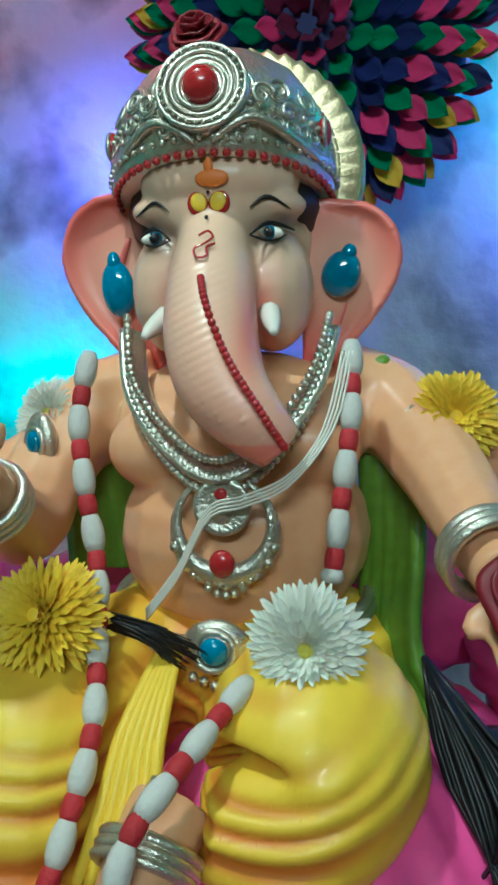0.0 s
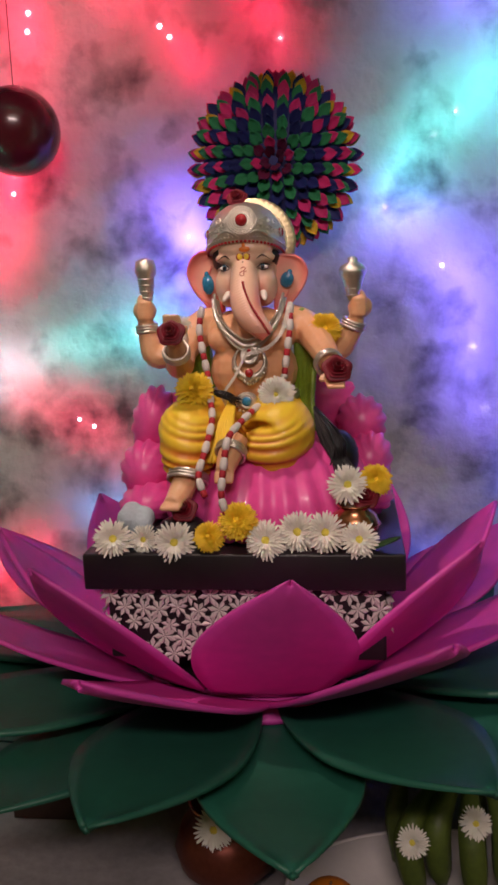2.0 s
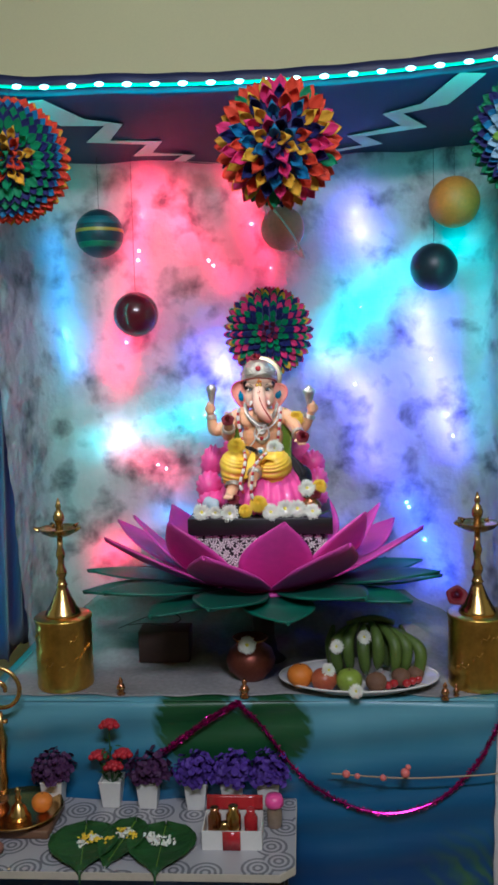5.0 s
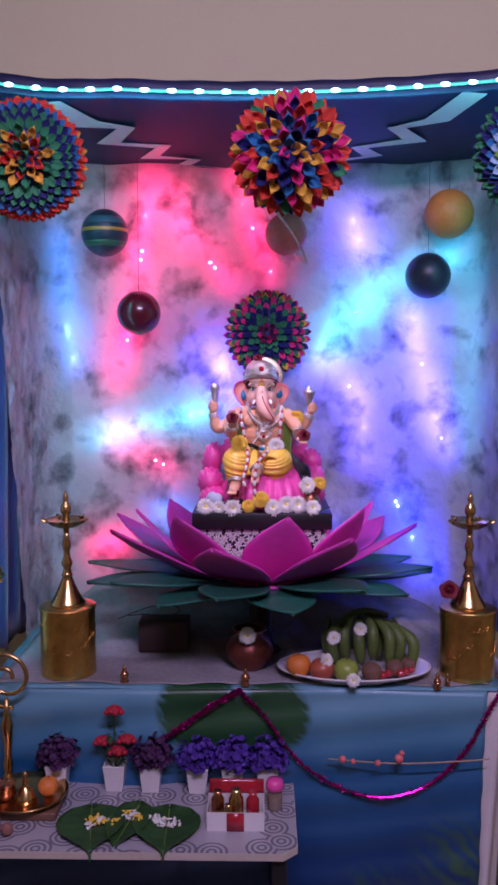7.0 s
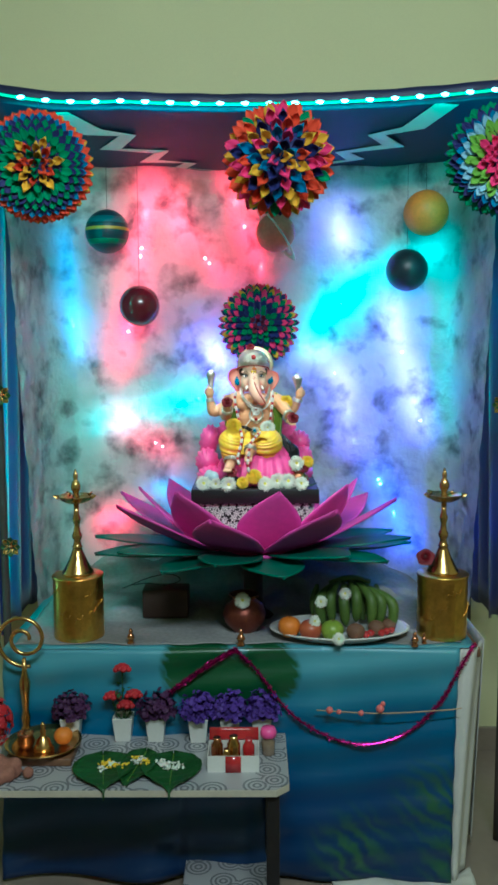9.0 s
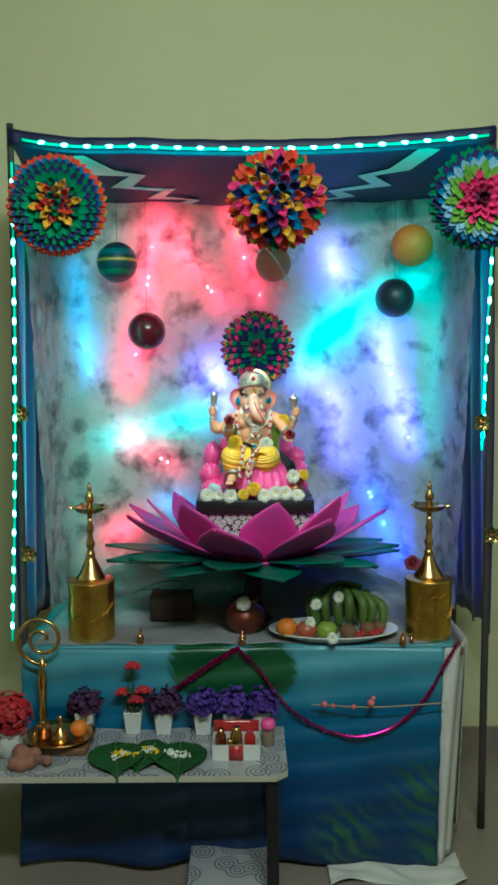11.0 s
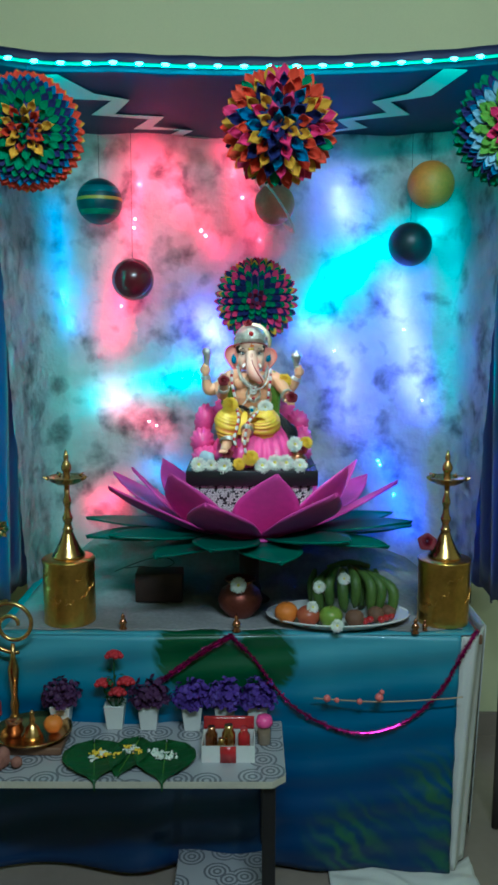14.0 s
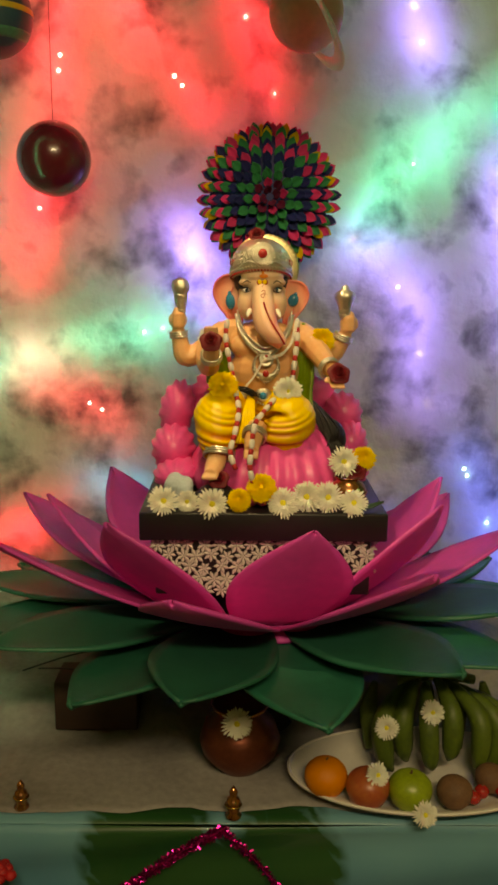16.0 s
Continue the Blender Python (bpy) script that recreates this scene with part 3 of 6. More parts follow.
# LED rope round the booth's opening
rope = thing("led_rope", (0, FY - 0.02, 1.6), "glowing green LED rope along the booth's front edges", "led rope")
o = Vector((0, FY - 0.02, 1.6))
top = [top_line(u) + Vector((0, -0.018, -0.004)) for u in np.linspace(0.03, 0.985, 145).tolist()]
right = [Vector((FX1 + 0.004 - 0.02 * t, FY - 0.01 + 0.05 * t, 2.44 - 1.02 * t)) for t in np.linspace(0, 1, 90).tolist()]
left = [Vector((FX0 + 0.012 - 0.045 * t * t, FY - 0.015, 2.44 - 1.70 * t)) for t in np.linspace(0, 1, 150).tolist()]
led = bmesh.new()
ball(led, (0, 0, 0), (0.014, 0.006, 0.0065), seg=10, rings=8)
first = None
for line, step in ((top, 0.068), (right, 0.060), (left, 0.060)):
    bm = bmesh.new()
    tube(bm, [p - o for p in line], 0.0045, seg=6)
    part("rope_sleeve", bm, STRIPTUBE, rope, "clear plastic sleeve")
    run = 0.0
    for a, b in zip(line, line[1:]):
        run += (b - a).length
        if run >= step:
            run = 0.0
            if first is None:
                first = part("led", led, LEDGREEN, rope)
                it = first
            else:
                it = new("led", first.data)
                it.parent = rope
            it.location = b - o + Vector((0, -0.005, 0))
            if line is not top:
                it.rotation_euler = (0, radians(90), 0)

# ---- the altar table and its sheets ----
altar = thing("altar_table", (-0.04, 0.42, 0), "wooden table under printed sheets that carries the altar", "table")
bm = bmesh.new()
box(bm, (0, 0, 0.725), (1.52, 0.64, 0.03), 0.004)
part("tabletop", bm, WOOD, altar)
for x in (-0.70, 0.70):
    for y in (-0.27, 0.27):
        bm = bmesh.new()
        box(bm, (x, y, 0.355), (0.05, 0.05, 0.71), 0.004)
        part("leg", bm, WOOD, altar)
sheet = thing("printed_sheet", (0, 0.09, 0), "glossy blue sheet with an underwater print draped over the altar table", "tablecloth")


def front_sheet(u, v):
    x = -0.83 + 1.475 * u
    drop = v ** 0.95
    fold = 0.020 * drop * math.sin(x * 17 + 1.5 * math.sin(x * 5)) * (1.4 if x < -0.25 else 0.55)
    return (x - 0.035 * drop * (x > 0.3) * (x - 0.3) / 0.33, -0.016 - 0.085 * drop ** 1.5 + fold + 0.006 * math.sin(40 * v + 9 * u), 0.752 - 0.735 * v + 0.008 * math.sin(5 * u) * v)


bm = bmesh.new()
plate_mesh(bm, front_sheet, 110, 40, 0.002)
part("front_drop", bm, SEA, sheet)
bm = bmesh.new()
plate_mesh(bm, lambda u, v: (-0.83 + 1.53 * u, -0.016 + 0.70 * v, 0.7535 + 0.0025 * math.sin(23 * u + 4 * v) * math.sin(9 * v)), 50, 24, 0.002)
part("top_cover", bm, SEA, sheet)
white = thing("white_sheet", (0.70, 0.09, 0), "plain off-white sheet hanging over the table's end", "tablecloth")
bm = bmesh.new()
plate_mesh(bm, lambda u, v: (-0.055 - 0.035 * v + 0.10 * u - 0.03 * u * v, -0.022 + 0.10 * u * u - 0.075 * v ** 1.4 + 0.012 * math.sin(9 * u + 3 * v), 0.748 - 0.735 * v), 12, 30, 0.002)
part("front_drop", bm, WHITE, white)
bm = bmesh.new()
plate_mesh(bm, lambda u, v: (0.048 - 0.03 * v + 0.012 * math.sin(22 * u) * v, 0.08 + 0.56 * u, 0.748 - 0.72 * v), 24, 20, 0.002)
part("side_drop", bm, WHITE, white)
spill = thing("floor_sheet", (0.33, 0.0, 0), "crumpled beige sheet lying on the floor before the altar", "sheet")
bm = bmesh.new()
plate_mesh(bm, lambda u, v: (-0.10 + 0.46 * u, -0.13 + 0.17 * v + 0.03 * math.sin(7 * u), 0.012 + 0.012 * math.sin(14 * u + 5 * v) * math.sin(6 * v + 2) ** 2), 40, 14, 0.003)
part("cloth", bm, WHITE, spill)

# ---- the lotus ----
LX, LY = -0.02, 0.43
lotus = thing("lotus_stand", (LX, LY, 0.7575), "large lotus stand of magenta petals over dark green leaves", "lotus stand")
bm = bmesh.new()
lathe(bm, [(0.10, 0), (0.10, 0.012), (0.045, 0.03), (0.035, 0.06), (0.035, 0.20), (0.05, 0.215), (0.13, 0.232), (0.13, 0.240)], seg=28)
part("post", bm, material("dark_wrapped_cloth", (0.03, 0.016, 0.015), 0.6, vary=0.3, scale=30, bump=0.3), lotus, "post wrapped in dark cloth")


def foam_petal(name, mat, count, start, length, width, lift, curl, z, r0, cup, thick=0.006, tip=0.55, base=0.35, label=""):
    bm = bmesh.new()
    plate_mesh(bm, petal_place(length, width, lift, curl, tip, cup, base), 18, 10, thick)
    one = part(name, bm, mat, lotus, label)
    for i in range(count):
        ob = one if i == 0 else new(name, one.data)
        ob.parent = lotus
        a = radians(start + 360 / count * i)
        jit = random.uniform(-2.5, 2.5)
        ob.matrix_basis = pose(r0 * math.cos(a), r0 * math.sin(a), z + 0.004 * (i % 2), random.uniform(-4, 4), random.uniform(-3, 3), math.degrees(a) + jit)


for start, turn_z, lift in ((-80, 0.236, 0.036), (-60, 0.243, 0.060)):
    foam_petal("leaf", GREENFOAM, 9, start, 0.41, 0.20, lift, -0.015, turn_z, 0.16, 0.03, base=0.5, label="dark green foam leaf")
foam_petal("petal", PINKFOAM, 8, -58.5, 0.33, 0.215, 0.110, 0.045, 0.252, 0.19, 0.035, base=0.85, tip=0.5, label="magenta foam petal")
foam_petal("petal", PINKFOAM, 8, -81, 0.205, 0.215, 0.165, 0.045, 0.262, 0.19, 0.03, base=0.7, tip=0.45, label="magenta foam petal")
bm = bmesh.new()
lathe(bm, [(0.02, 0.240), (0.25, 0.242), (0.25, 0.250), (0.02, 0.253)], seg=36)
part("hub", bm, PINKFOAM, lotus, "round magenta foam hub")
lotus.rotation_euler = (radians(-4), 0, 0)

# pedestal and board
PX, PY = -0.012, 0.42
ped = thing("pedestal_box", (PX, PY, 1.012), "box covered with small white paper flowers on black", "pedestal")
bm = bmesh.new()
box(bm, (0, 0, 0.1325), (0.378, 0.365, 0.105), 0.004)
box(bm, (0, 0, 0.042), (0.25, 0.25, 0.084), 0.004)
part("body", bm, BLACK, ped)
bm = bmesh.new()


def tiny_flower(bm, c, r, nrm):
    q = Vector(nrm).to_track_quat("Z", "Y").to_matrix()
    n = 7
    turn = random.random() * 6
    mid = bm.verts.new(Vector(c) + q @ Vector((0, 0, r * 0.25)))
    for i in range(n):
        a = turn + 2 * math.pi * i / n
        e = [bm.verts.new(Vector(c) + q @ Vector((r * s * math.cos(a + d), r * s * math.sin(a + d), h))) for s, d, h in ((0.62, -0.36, 0.002), (1.0, 0.0, r * 0.3), (0.62, 0.36, 0.002))]
        bm.faces.new((mid, e[0], e[1], e[2]))


for face in range(3):
    for row in range(5):
        for col in range(14):
            a = -0.182 + 0.364 * (col + 0.5 * (row % 2)) / 13.5 + random.uniform(-0.004, 0.004)
            if row > 2 and (face or abs(a) > 0.135):
                continue
            z = 0.174 - 0.0205 * row + random.uniform(-0.003, 0.003)
            c, nrm = (((a, -0.1840, z), (0, -1, 0)), ((0.1905, a, z), (1, 0, 0)), ((-0.1905, a, z), (-1, 0, 0)))[face]
            tiny_flower(bm, c, random.uniform(0.0135, 0.017), Vector(nrm) + Vector((random.uniform(-.3, .3), random.uniform(-.3, .3), random.uniform(-.2, .4))))
tagged(part("floral_cover", bm, POTWHITE, ped, "small white paper flowers", smooth=False), kind="stuff")
board = thing("square_board", (PX, PY, 1.1985), "thick black board that carries the statue", "board")
bm = bmesh.new()
box(bm, (0, 0, 0.025), (0.427, 0.41, 0.05), 0.003)
part("board_slab", bm, BLACK, board)
BZ = 1.249


# ---- paper flower balls ----
def paper_petal_meshes(length, width, cup):
    got = {}
    for k, mat in PAPER.items():
        bm = bmesh.new()
        plate_mesh(bm, petal_place(length, width, 0.0, 0.0, 0.5, cup, 0.35), 5, 4, 0.0008)
        me = bpy.data.meshes.new("paper_petal")
        for f in bm.faces:
            f.smooth = True
        bm.to_mesh(me)
        bm.free()
        me.materials.append(mat)
        got[k] = me
    return got


PETALS, FLAT = paper_petal_meshes(0.058, 0.036, 0.5), paper_petal_meshes(0.058, 0.036, 0.14)


def paper_flower(name, at, radius, depth, rings, label, scale=1.0, aim=(0, -1, 0), group="paper flower balls", loose=1.0):
    """A half ball of folded paper petals; rings: (angle from the middle, count, colours, tilt outwards)."""
    th = thing(name, at, label, "paper flower", group)
    turn = Vector(aim).to_track_quat("Z", "Y").to_matrix().to_4x4()
    bm = bmesh.new()
    ball(bm, (0, 0, 0), (radius * 0.78, radius * 0.78, depth * 0.72), m=turn, seg=20, rings=12)
    part("core", bm, PAPER["n"], th, "dark paper core")
    for ang, count, cols, tilt in rings:
        for i in range(count):
            a = 2 * math.pi * (i + loose * random.uniform(-0.12, 0.12)) / count + (ang if loose == 1.0 else 0.5 * math.pi / count)
            el = radians(ang)
            rad = radius * 0.74 * math.sin(el)
            h = depth * 0.70 * math.cos(el)
            ob = new("paper_petal", (PETALS if tilt > 34 and name != "paper_flower_disc" else FLAT)[cols[i % len(cols)]])
            ob.parent = th
            s = scale * random.uniform(0.92, 1.08)
            ob.matrix_basis = turn @ Matrix.Translation((rad * math.cos(a), rad * math.sin(a), h)) @ pose(0, 0, 0, 0, 0, math.degrees(a)) \
                @ pose(0, 0, 0, loose * random.uniform(-8, 8), -tilt + loose * random.uniform(-6, 6), loose * random.uniform(-6, 6)) @ Matrix.Diagonal((s, s, s, 1))
    return th


def cord(name, a, b, label):
    th = thing(name, b, label, "cord", "hanging cords")
    bm = bmesh.new()
    tube(bm, [(0, 0, 0), Vector(a) - Vector(b)], 0.0012, seg=6)
    part("string", bm, PAPER["n"], th)


paper_flower("paper_flower_ball", (0.066, 0.17, 2.30), 0.165, 0.15,
             [(8, 4, "bpny", 62), (20, 8, "npyb", 58), (34, 13, "pbyrn", 52), (49, 17, "ybrpn", 45), (64, 21, "rnpyr", 36), (79, 24, "rpyrg", 22), (94, 26, "rrypr", 6), (110, 24, "gnrrg", -12)],
             "ball of folded paper petals in red, yellow, blue and pink", 0.95, (-0.02, -1, -0.18))
paper_flower("paper_flower_ball", (-0.69, 0.17, 2.285), 0.178, 0.11,
             [(4, 3, "gr", 66), (12, 7, "ryg", 60), (20, 10, "yr", 52), (27, 12, "yg", 40), (35, 24, "g", 22), (42, 28, "n", 20), (49, 30, "g", 20), (56, 34, "n", 18), (63, 36, "b", 16), (71, 40, "r", 18), (80, 42, "r", 12), (90, 42, "ry", 6), (101, 40, "r", -4)],
             "paper flower ball, yellow-hearted with a dark ring and an orange-red rim", 0.72, (0.12, -1, -0.12), loose=0.5)
paper_flower("paper_flower_ball", (0.765, 0.17, 2.30), 0.178, 0.11,
             [(5, 4, "m", 66), (12, 8, "p", 46), (19, 12, "p", 38), (26, 15, "pl", 34), (33, 18, "l", 28), (40, 22, "wl", 24), (47, 25, "w", 22), (54, 28, "b", 20), (62, 31, "n", 16), (71, 34, "gn", 12), (82, 36, "g", 7), (94, 36, "gn", 0), (106, 34, "g", -6)],
             "paper flower ball, pink-hearted with pale blue and green rings", 0.76, (-0.12, -1, -0.12), loose=0.5)
paper_flower("paper_flower_disc", (0.006, 0.745, 1.808), 0.168, 0.050,
             [(4, 4, "m", 62), (10, 8, "pm", 56), (17, 12, "g", 48), (25, 16, "ng", 42), (33, 20, "n", 38), (41, 24, "pg", 34), (49, 24, "np", 30), (58, 28, "pg", 26), (67, 28, "gy", 22), (77, 32, "np", 18), (87, 32, "pg", 12), (98, 34, "py", 6)],
             "round paper flower of pink, green and navy petals on cotton", 0.58, (0.0, -1, 0.0), "paper flower discs", 0.35)
for x in (0.066, -0.69, 0.765):
    cord("cord", (x, 0.20, 2.49), (x, 0.17, 2.42), "short thin cord holding a paper flower ball")


# ---- hanging planets ----
def planet(at, r, mat, label, bands=(), saturn=False):
    th = thing("planet_ball", at, label, "ball", "hanging planets")
    bm = bmesh.new()
    ball(bm, (0, 0, 0), r, seg=32, rings=20)
    part("sphere", bm, mat, th)
    for z0, z1, c in bands:
        bm = bmesh.new()
        pr = [(math.sqrt(max(0, (r * 1.006) ** 2 - z * z)), z) for z in np.linspace(z0 * r, z1 * r, 5)]
        lathe(bm, pr, seg=32)
        part("band", bm, c, th, "painted band")
    if saturn:
        bm = bmesh.new()
        turn = Vector((-0.80, -0.07, -0.58)).to_track_quat("Z", "Y").to_matrix()
        a, b = r * 1.30, r * 1.72
        loop = [[bm.verts.new(turn @ Vector((q * math.cos(k * math.pi / 24), q * math.sin(k * math.pi / 24), z))) for q, z in ((a, -0.001), (b, -0.001), (b, 0.001), (a, 0.001))] for k in range(48)]
        for p, q in zip(loop, loop[1:] + loop[:1]):
            for k in range(4):
                bm.faces.new((p[k], p[(k + 1) % 4], q[(k + 1) % 4], q[k]))
        part("ring", bm, IVORY, th, "pale tilted ring")
    bm = bmesh.new()
    tube(bm, [(0, 0, r), (0, 0.0, 2.42 - at[2])], 0.0008, seg=5)
    part("thread", bm, DARK, th, "thin black thread")


planet((-0.449, 0.69, 1.879), 0.077, material("maroon_gloss", (0.10, 0.006, 0.014), 0.25, vary=0.2, scale=30, bump=0.02, coat=0.3), "glossy dark maroon ball hanging on a thread")
planet((-0.567, 0.70, 2.158), 0.082, material("dark_teal_paint", (0.012, 0.035, 0.05), 0.4, vary=0.3, scale=20, bump=0.03), "dark ball with green and gold bands on a thread",
       ((0.0, 0.14, material("gold_band", (0.42, 0.25, 0.03), 0.4, vary=0.2)), (0.32, 0.62, material("teal_band", (0.02, 0.10, 0.13), 0.4, vary=0.3)), (-0.62, -0.40, material("green_band", (0.02, 0.12, 0.06), 0.4, vary=0.3))))
planet((0.066, 0.55, 2.130), 0.070, material("coral_paint", (0.95, 0.22, 0.17), 0.45, vary=0.25, scale=20, bump=0.03), "coral red ball with a pale tilted ring", saturn=True)
planet((0.641, 0.72, 2.223), 0.085, material("ochre_paint", (0.66, 0.22, 0.03), 0.5, vary=0.25, scale=20, bump=0.03), "ochre orange ball hanging on a thread")
planet((0.575, 0.74, 2.012), 0.080, material("slate_paint", (0.012, 0.02, 0.032), 0.4, vary=0.4, scale=20, bump=0.03), "dark slate blue ball hanging on a thread")


# ---- the statue: one mesh of an elephant-headed seated figure ----
def build_statue(o):
    mats = [SKIN, FACE, DHOTI, SILVER, SEATPINK, EARPINK, BLUEGEM, REDGEM, DARK, IVORY, SHAWL, ORANGE, PALEGOLD]
    K_SKIN, K_FACE, K_DHOTI, K_SILVER, K_SEAT, K_EAR, K_BLUE, K_RED, K_DARK, K_IVORY, K_SHAWL, K_ORANGE, K_GOLD = range(13)
    bm = bmesh.new()
    # head and trunk
    h = bmesh.new()
    ball(h, (-0.0145, 0.442, 1.617), (0.0465, 0.045, 0.051))
    ball(h, (-0.0145, 0.419, 1.634), (0.037, 0.028, 0.027))
    ball(h, (-0.0145, 0.418, 1.646), (0.041, 0.030, 0.018))
    for s in (-1, 1):
        ball(h, (-0.0145 + s * 0.025, 0.416, 1.594), (0.021, 0.025, 0.032))
        ball(h, (-0.0145 + s * 0.028, 0.412, 1.633), (0.016, 0.013, 0.008))
    tube(h, [(-0.0145, 0.424, 1.642), (-0.0145, 0.404, 1.618), (-0.0135, 0.383, 1.596), (-0.011, 0.365, 1.572), (-0.004, 0.352, 1.552), (0.009, 0.345, 1.537), (0.0215, 0.346, 1.524)],
         [0.015, 0.0180, 0.0205, 0.0216, 0.0200, 0.0160, 0.0115], seg=18, n=40)
    head = fuse(h, 0.0018, 9)
    for v in head.verts:
        # creases across the trunk
        z = v.co.z
        if v.co.y < 0.385 and z < 1.605:
            v.co.y += 0.00030 * math.sin(2 * math.pi * (z - 0.45 * v.co.x) / 0.0040)
    skin = np.array([v.co[:] for v in head.verts])

    def front(x, z, out=0.0):
        near = skin[(abs(skin[:, 0] - x) < 0.0028) & (abs(skin[:, 2] - z) < 0.0028)]
        return (x, float(near[:, 1].min()) - out, z)

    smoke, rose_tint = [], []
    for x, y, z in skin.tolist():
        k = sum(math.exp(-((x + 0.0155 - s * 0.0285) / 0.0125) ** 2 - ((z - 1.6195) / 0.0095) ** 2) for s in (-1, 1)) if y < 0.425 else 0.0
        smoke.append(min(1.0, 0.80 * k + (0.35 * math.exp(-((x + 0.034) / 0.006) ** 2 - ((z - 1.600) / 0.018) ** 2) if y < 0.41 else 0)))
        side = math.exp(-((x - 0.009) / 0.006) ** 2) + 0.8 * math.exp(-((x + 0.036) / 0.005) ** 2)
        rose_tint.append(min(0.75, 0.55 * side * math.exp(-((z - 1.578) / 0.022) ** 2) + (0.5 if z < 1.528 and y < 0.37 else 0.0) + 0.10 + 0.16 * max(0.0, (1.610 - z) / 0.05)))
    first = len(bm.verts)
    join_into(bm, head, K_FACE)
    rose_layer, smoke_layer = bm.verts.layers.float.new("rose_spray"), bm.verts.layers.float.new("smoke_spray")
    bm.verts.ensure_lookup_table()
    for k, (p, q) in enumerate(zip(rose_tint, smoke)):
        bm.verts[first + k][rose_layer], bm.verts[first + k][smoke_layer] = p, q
    for x, z in smooth_path([(-0.0125, 1.598), (-0.0095, 1.588), (-0.002, 1.571), (0.006, 1.557), (0.014, 1.545), (0.021, 1.533), (0.0245, 1.527)], 36).tolist():
        ball(bm, front(x, z, 0.0006), 0.0019, K_RED, 8, 6)
    for s, x in ((-1, -0.037), (1, 0.0125)):
        tube(bm, [(x, 0.388, 1.582), (x + s * 0.003, 0.374, 1.577), (x + s * 0.005, 0.365, 1.573)], [0.0054, 0.0042, 0.0016], n=8, mi=K_IVORY)
        ex, ez = -0.0155 + s * 0.0285, 1.6195
        e = Vector(front(ex, ez))
        m = pose(0, 0, 0, 0, s * 8, s * -26)
        ball(bm, e, (0.0070, 0.0022, 0.0029), K_IVORY, m=m)
        ball(bm, e + Vector((-s * 0.0006, -0.0014, 0)), (0.0034, 0.0020, 0.0032), K_BLUE, m=m)
        ball(bm, e + Vector((-s * 0.0006, -0.0026, 0)), (0.0026, 0.0014, 0.0025), K_DARK, m=m)
        # ivory speck set on the pupil as its highlight
        ball(bm, e + Vector((-0.0014, -0.0040, 0.0010)), 0.0005, K_IVORY, 6, 5)
        tube(bm, [front(ex - s * 0.0085, ez - 0.0016, 0.0006), Vector(front(ex - s * 0.002, ez + 0.0042, 0.0022)), Vector(front(ex + s * 0.0045, ez + 0.0036, 0.0018)), front(ex + s * 0.0105, ez + 0.0012, 0.0004)], [0.0005, 0.0011, 0.0011, 0.0004], n=12, seg=6, mi=K_DARK)
        tube(bm, [front(ex - s * 0.0085, ez - 0.0016, 0.0006), front(ex, ez - 0.0042, 0.0014), front(ex + s * 0.0075, ez - 0.0012, 0.0010)], [0.0004, 0.0007, 0.0003], n=10, seg=6, mi=K_DARK)
        tube(bm, [front(ex - s * 0.009, ez + 0.0115, 0.0002), front(ex - s * 0.001, ez + 0.0165, 0.0002), front(ex + s * 0.0095, ez + 0.0105, 0.0002)], [0.0003, 0.0010, 0.0003], n=12, seg=6, mi=K_DARK)
    # painted marks on the forehead
    ball(bm, front(-0.0125, 1.6445), (0.0080, 0.0012, 0.0040), K_ORANGE)
    ball(bm, front(-0.0140, 1.6500), (0.0022, 0.0012, 0.0040), K_ORANGE)
    for s in (-1, 1):
        m = pose(0, 0, 0, 0, s * 20, 0)
        ball(bm, front(-0.0150 + s * 0.0050, 1.6335), (0.0052, 0.0010, 0.0058), K_RED, m=m)
        ball(bm, front(-0.0150 + s * 0.0046, 1.6342, 0.0006), (0.0038, 0.0010, 0.0044), K_DHOTI, m=m)
    for z, r in ((1.6385, 0.0008), (1.6265, 0.0010)):
        ball(bm, front(-0.0148, z), r, K_DARK, 8, 6)
    curl = [(-0.0165, 1.6175), (-0.0125, 1.6195), (-0.0100, 1.6165), (-0.0135, 1.6135), (-0.0175, 1.6115), (-0.0160, 1.6075), (-0.0115, 1.6080), (-0.0120, 1.6120), (-0.0085, 1.6135)]
    tube(bm, [front(x, z, 0.0002) for x, z in curl], 0.0006, n=40, seg=6, mi=K_RED)
    # ears: cupped sheets with a rolled rosy rim, and drop stones
    for s, ax, zt in ((-1, -0.0560, 1.640), (1, 0.0270, 1.634)):
        e = bmesh.new()

        def ear(u, v, s=s, ax=ax, zt=zt):
            f = math.sin(math.pi * min(1.0, max(0.0, v)) ** 0.63)
            w = 0.007 + 0.046 * max(0.0, f) ** (0.55 if v < 0.33 else 0.9)
            z = zt - 0.084 * v + (0.006 * u * (1 - v)) - 0.005 * u * v
            return (ax + s * (w * u - 0.004), 0.436 + 0.014 * u - 0.014 * u ** 5 - 0.010 * (1 - u) * v, z)

        plate_mesh(e, ear, 22, 26, 0.0045)
        skin_e = fuse(e, 0.0017, 4)
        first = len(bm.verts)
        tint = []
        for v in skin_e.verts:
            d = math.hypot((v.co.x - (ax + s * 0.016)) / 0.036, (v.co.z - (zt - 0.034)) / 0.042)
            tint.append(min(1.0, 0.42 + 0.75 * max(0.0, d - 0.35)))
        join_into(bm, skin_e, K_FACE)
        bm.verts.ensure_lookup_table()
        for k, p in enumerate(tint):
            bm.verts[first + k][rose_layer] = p
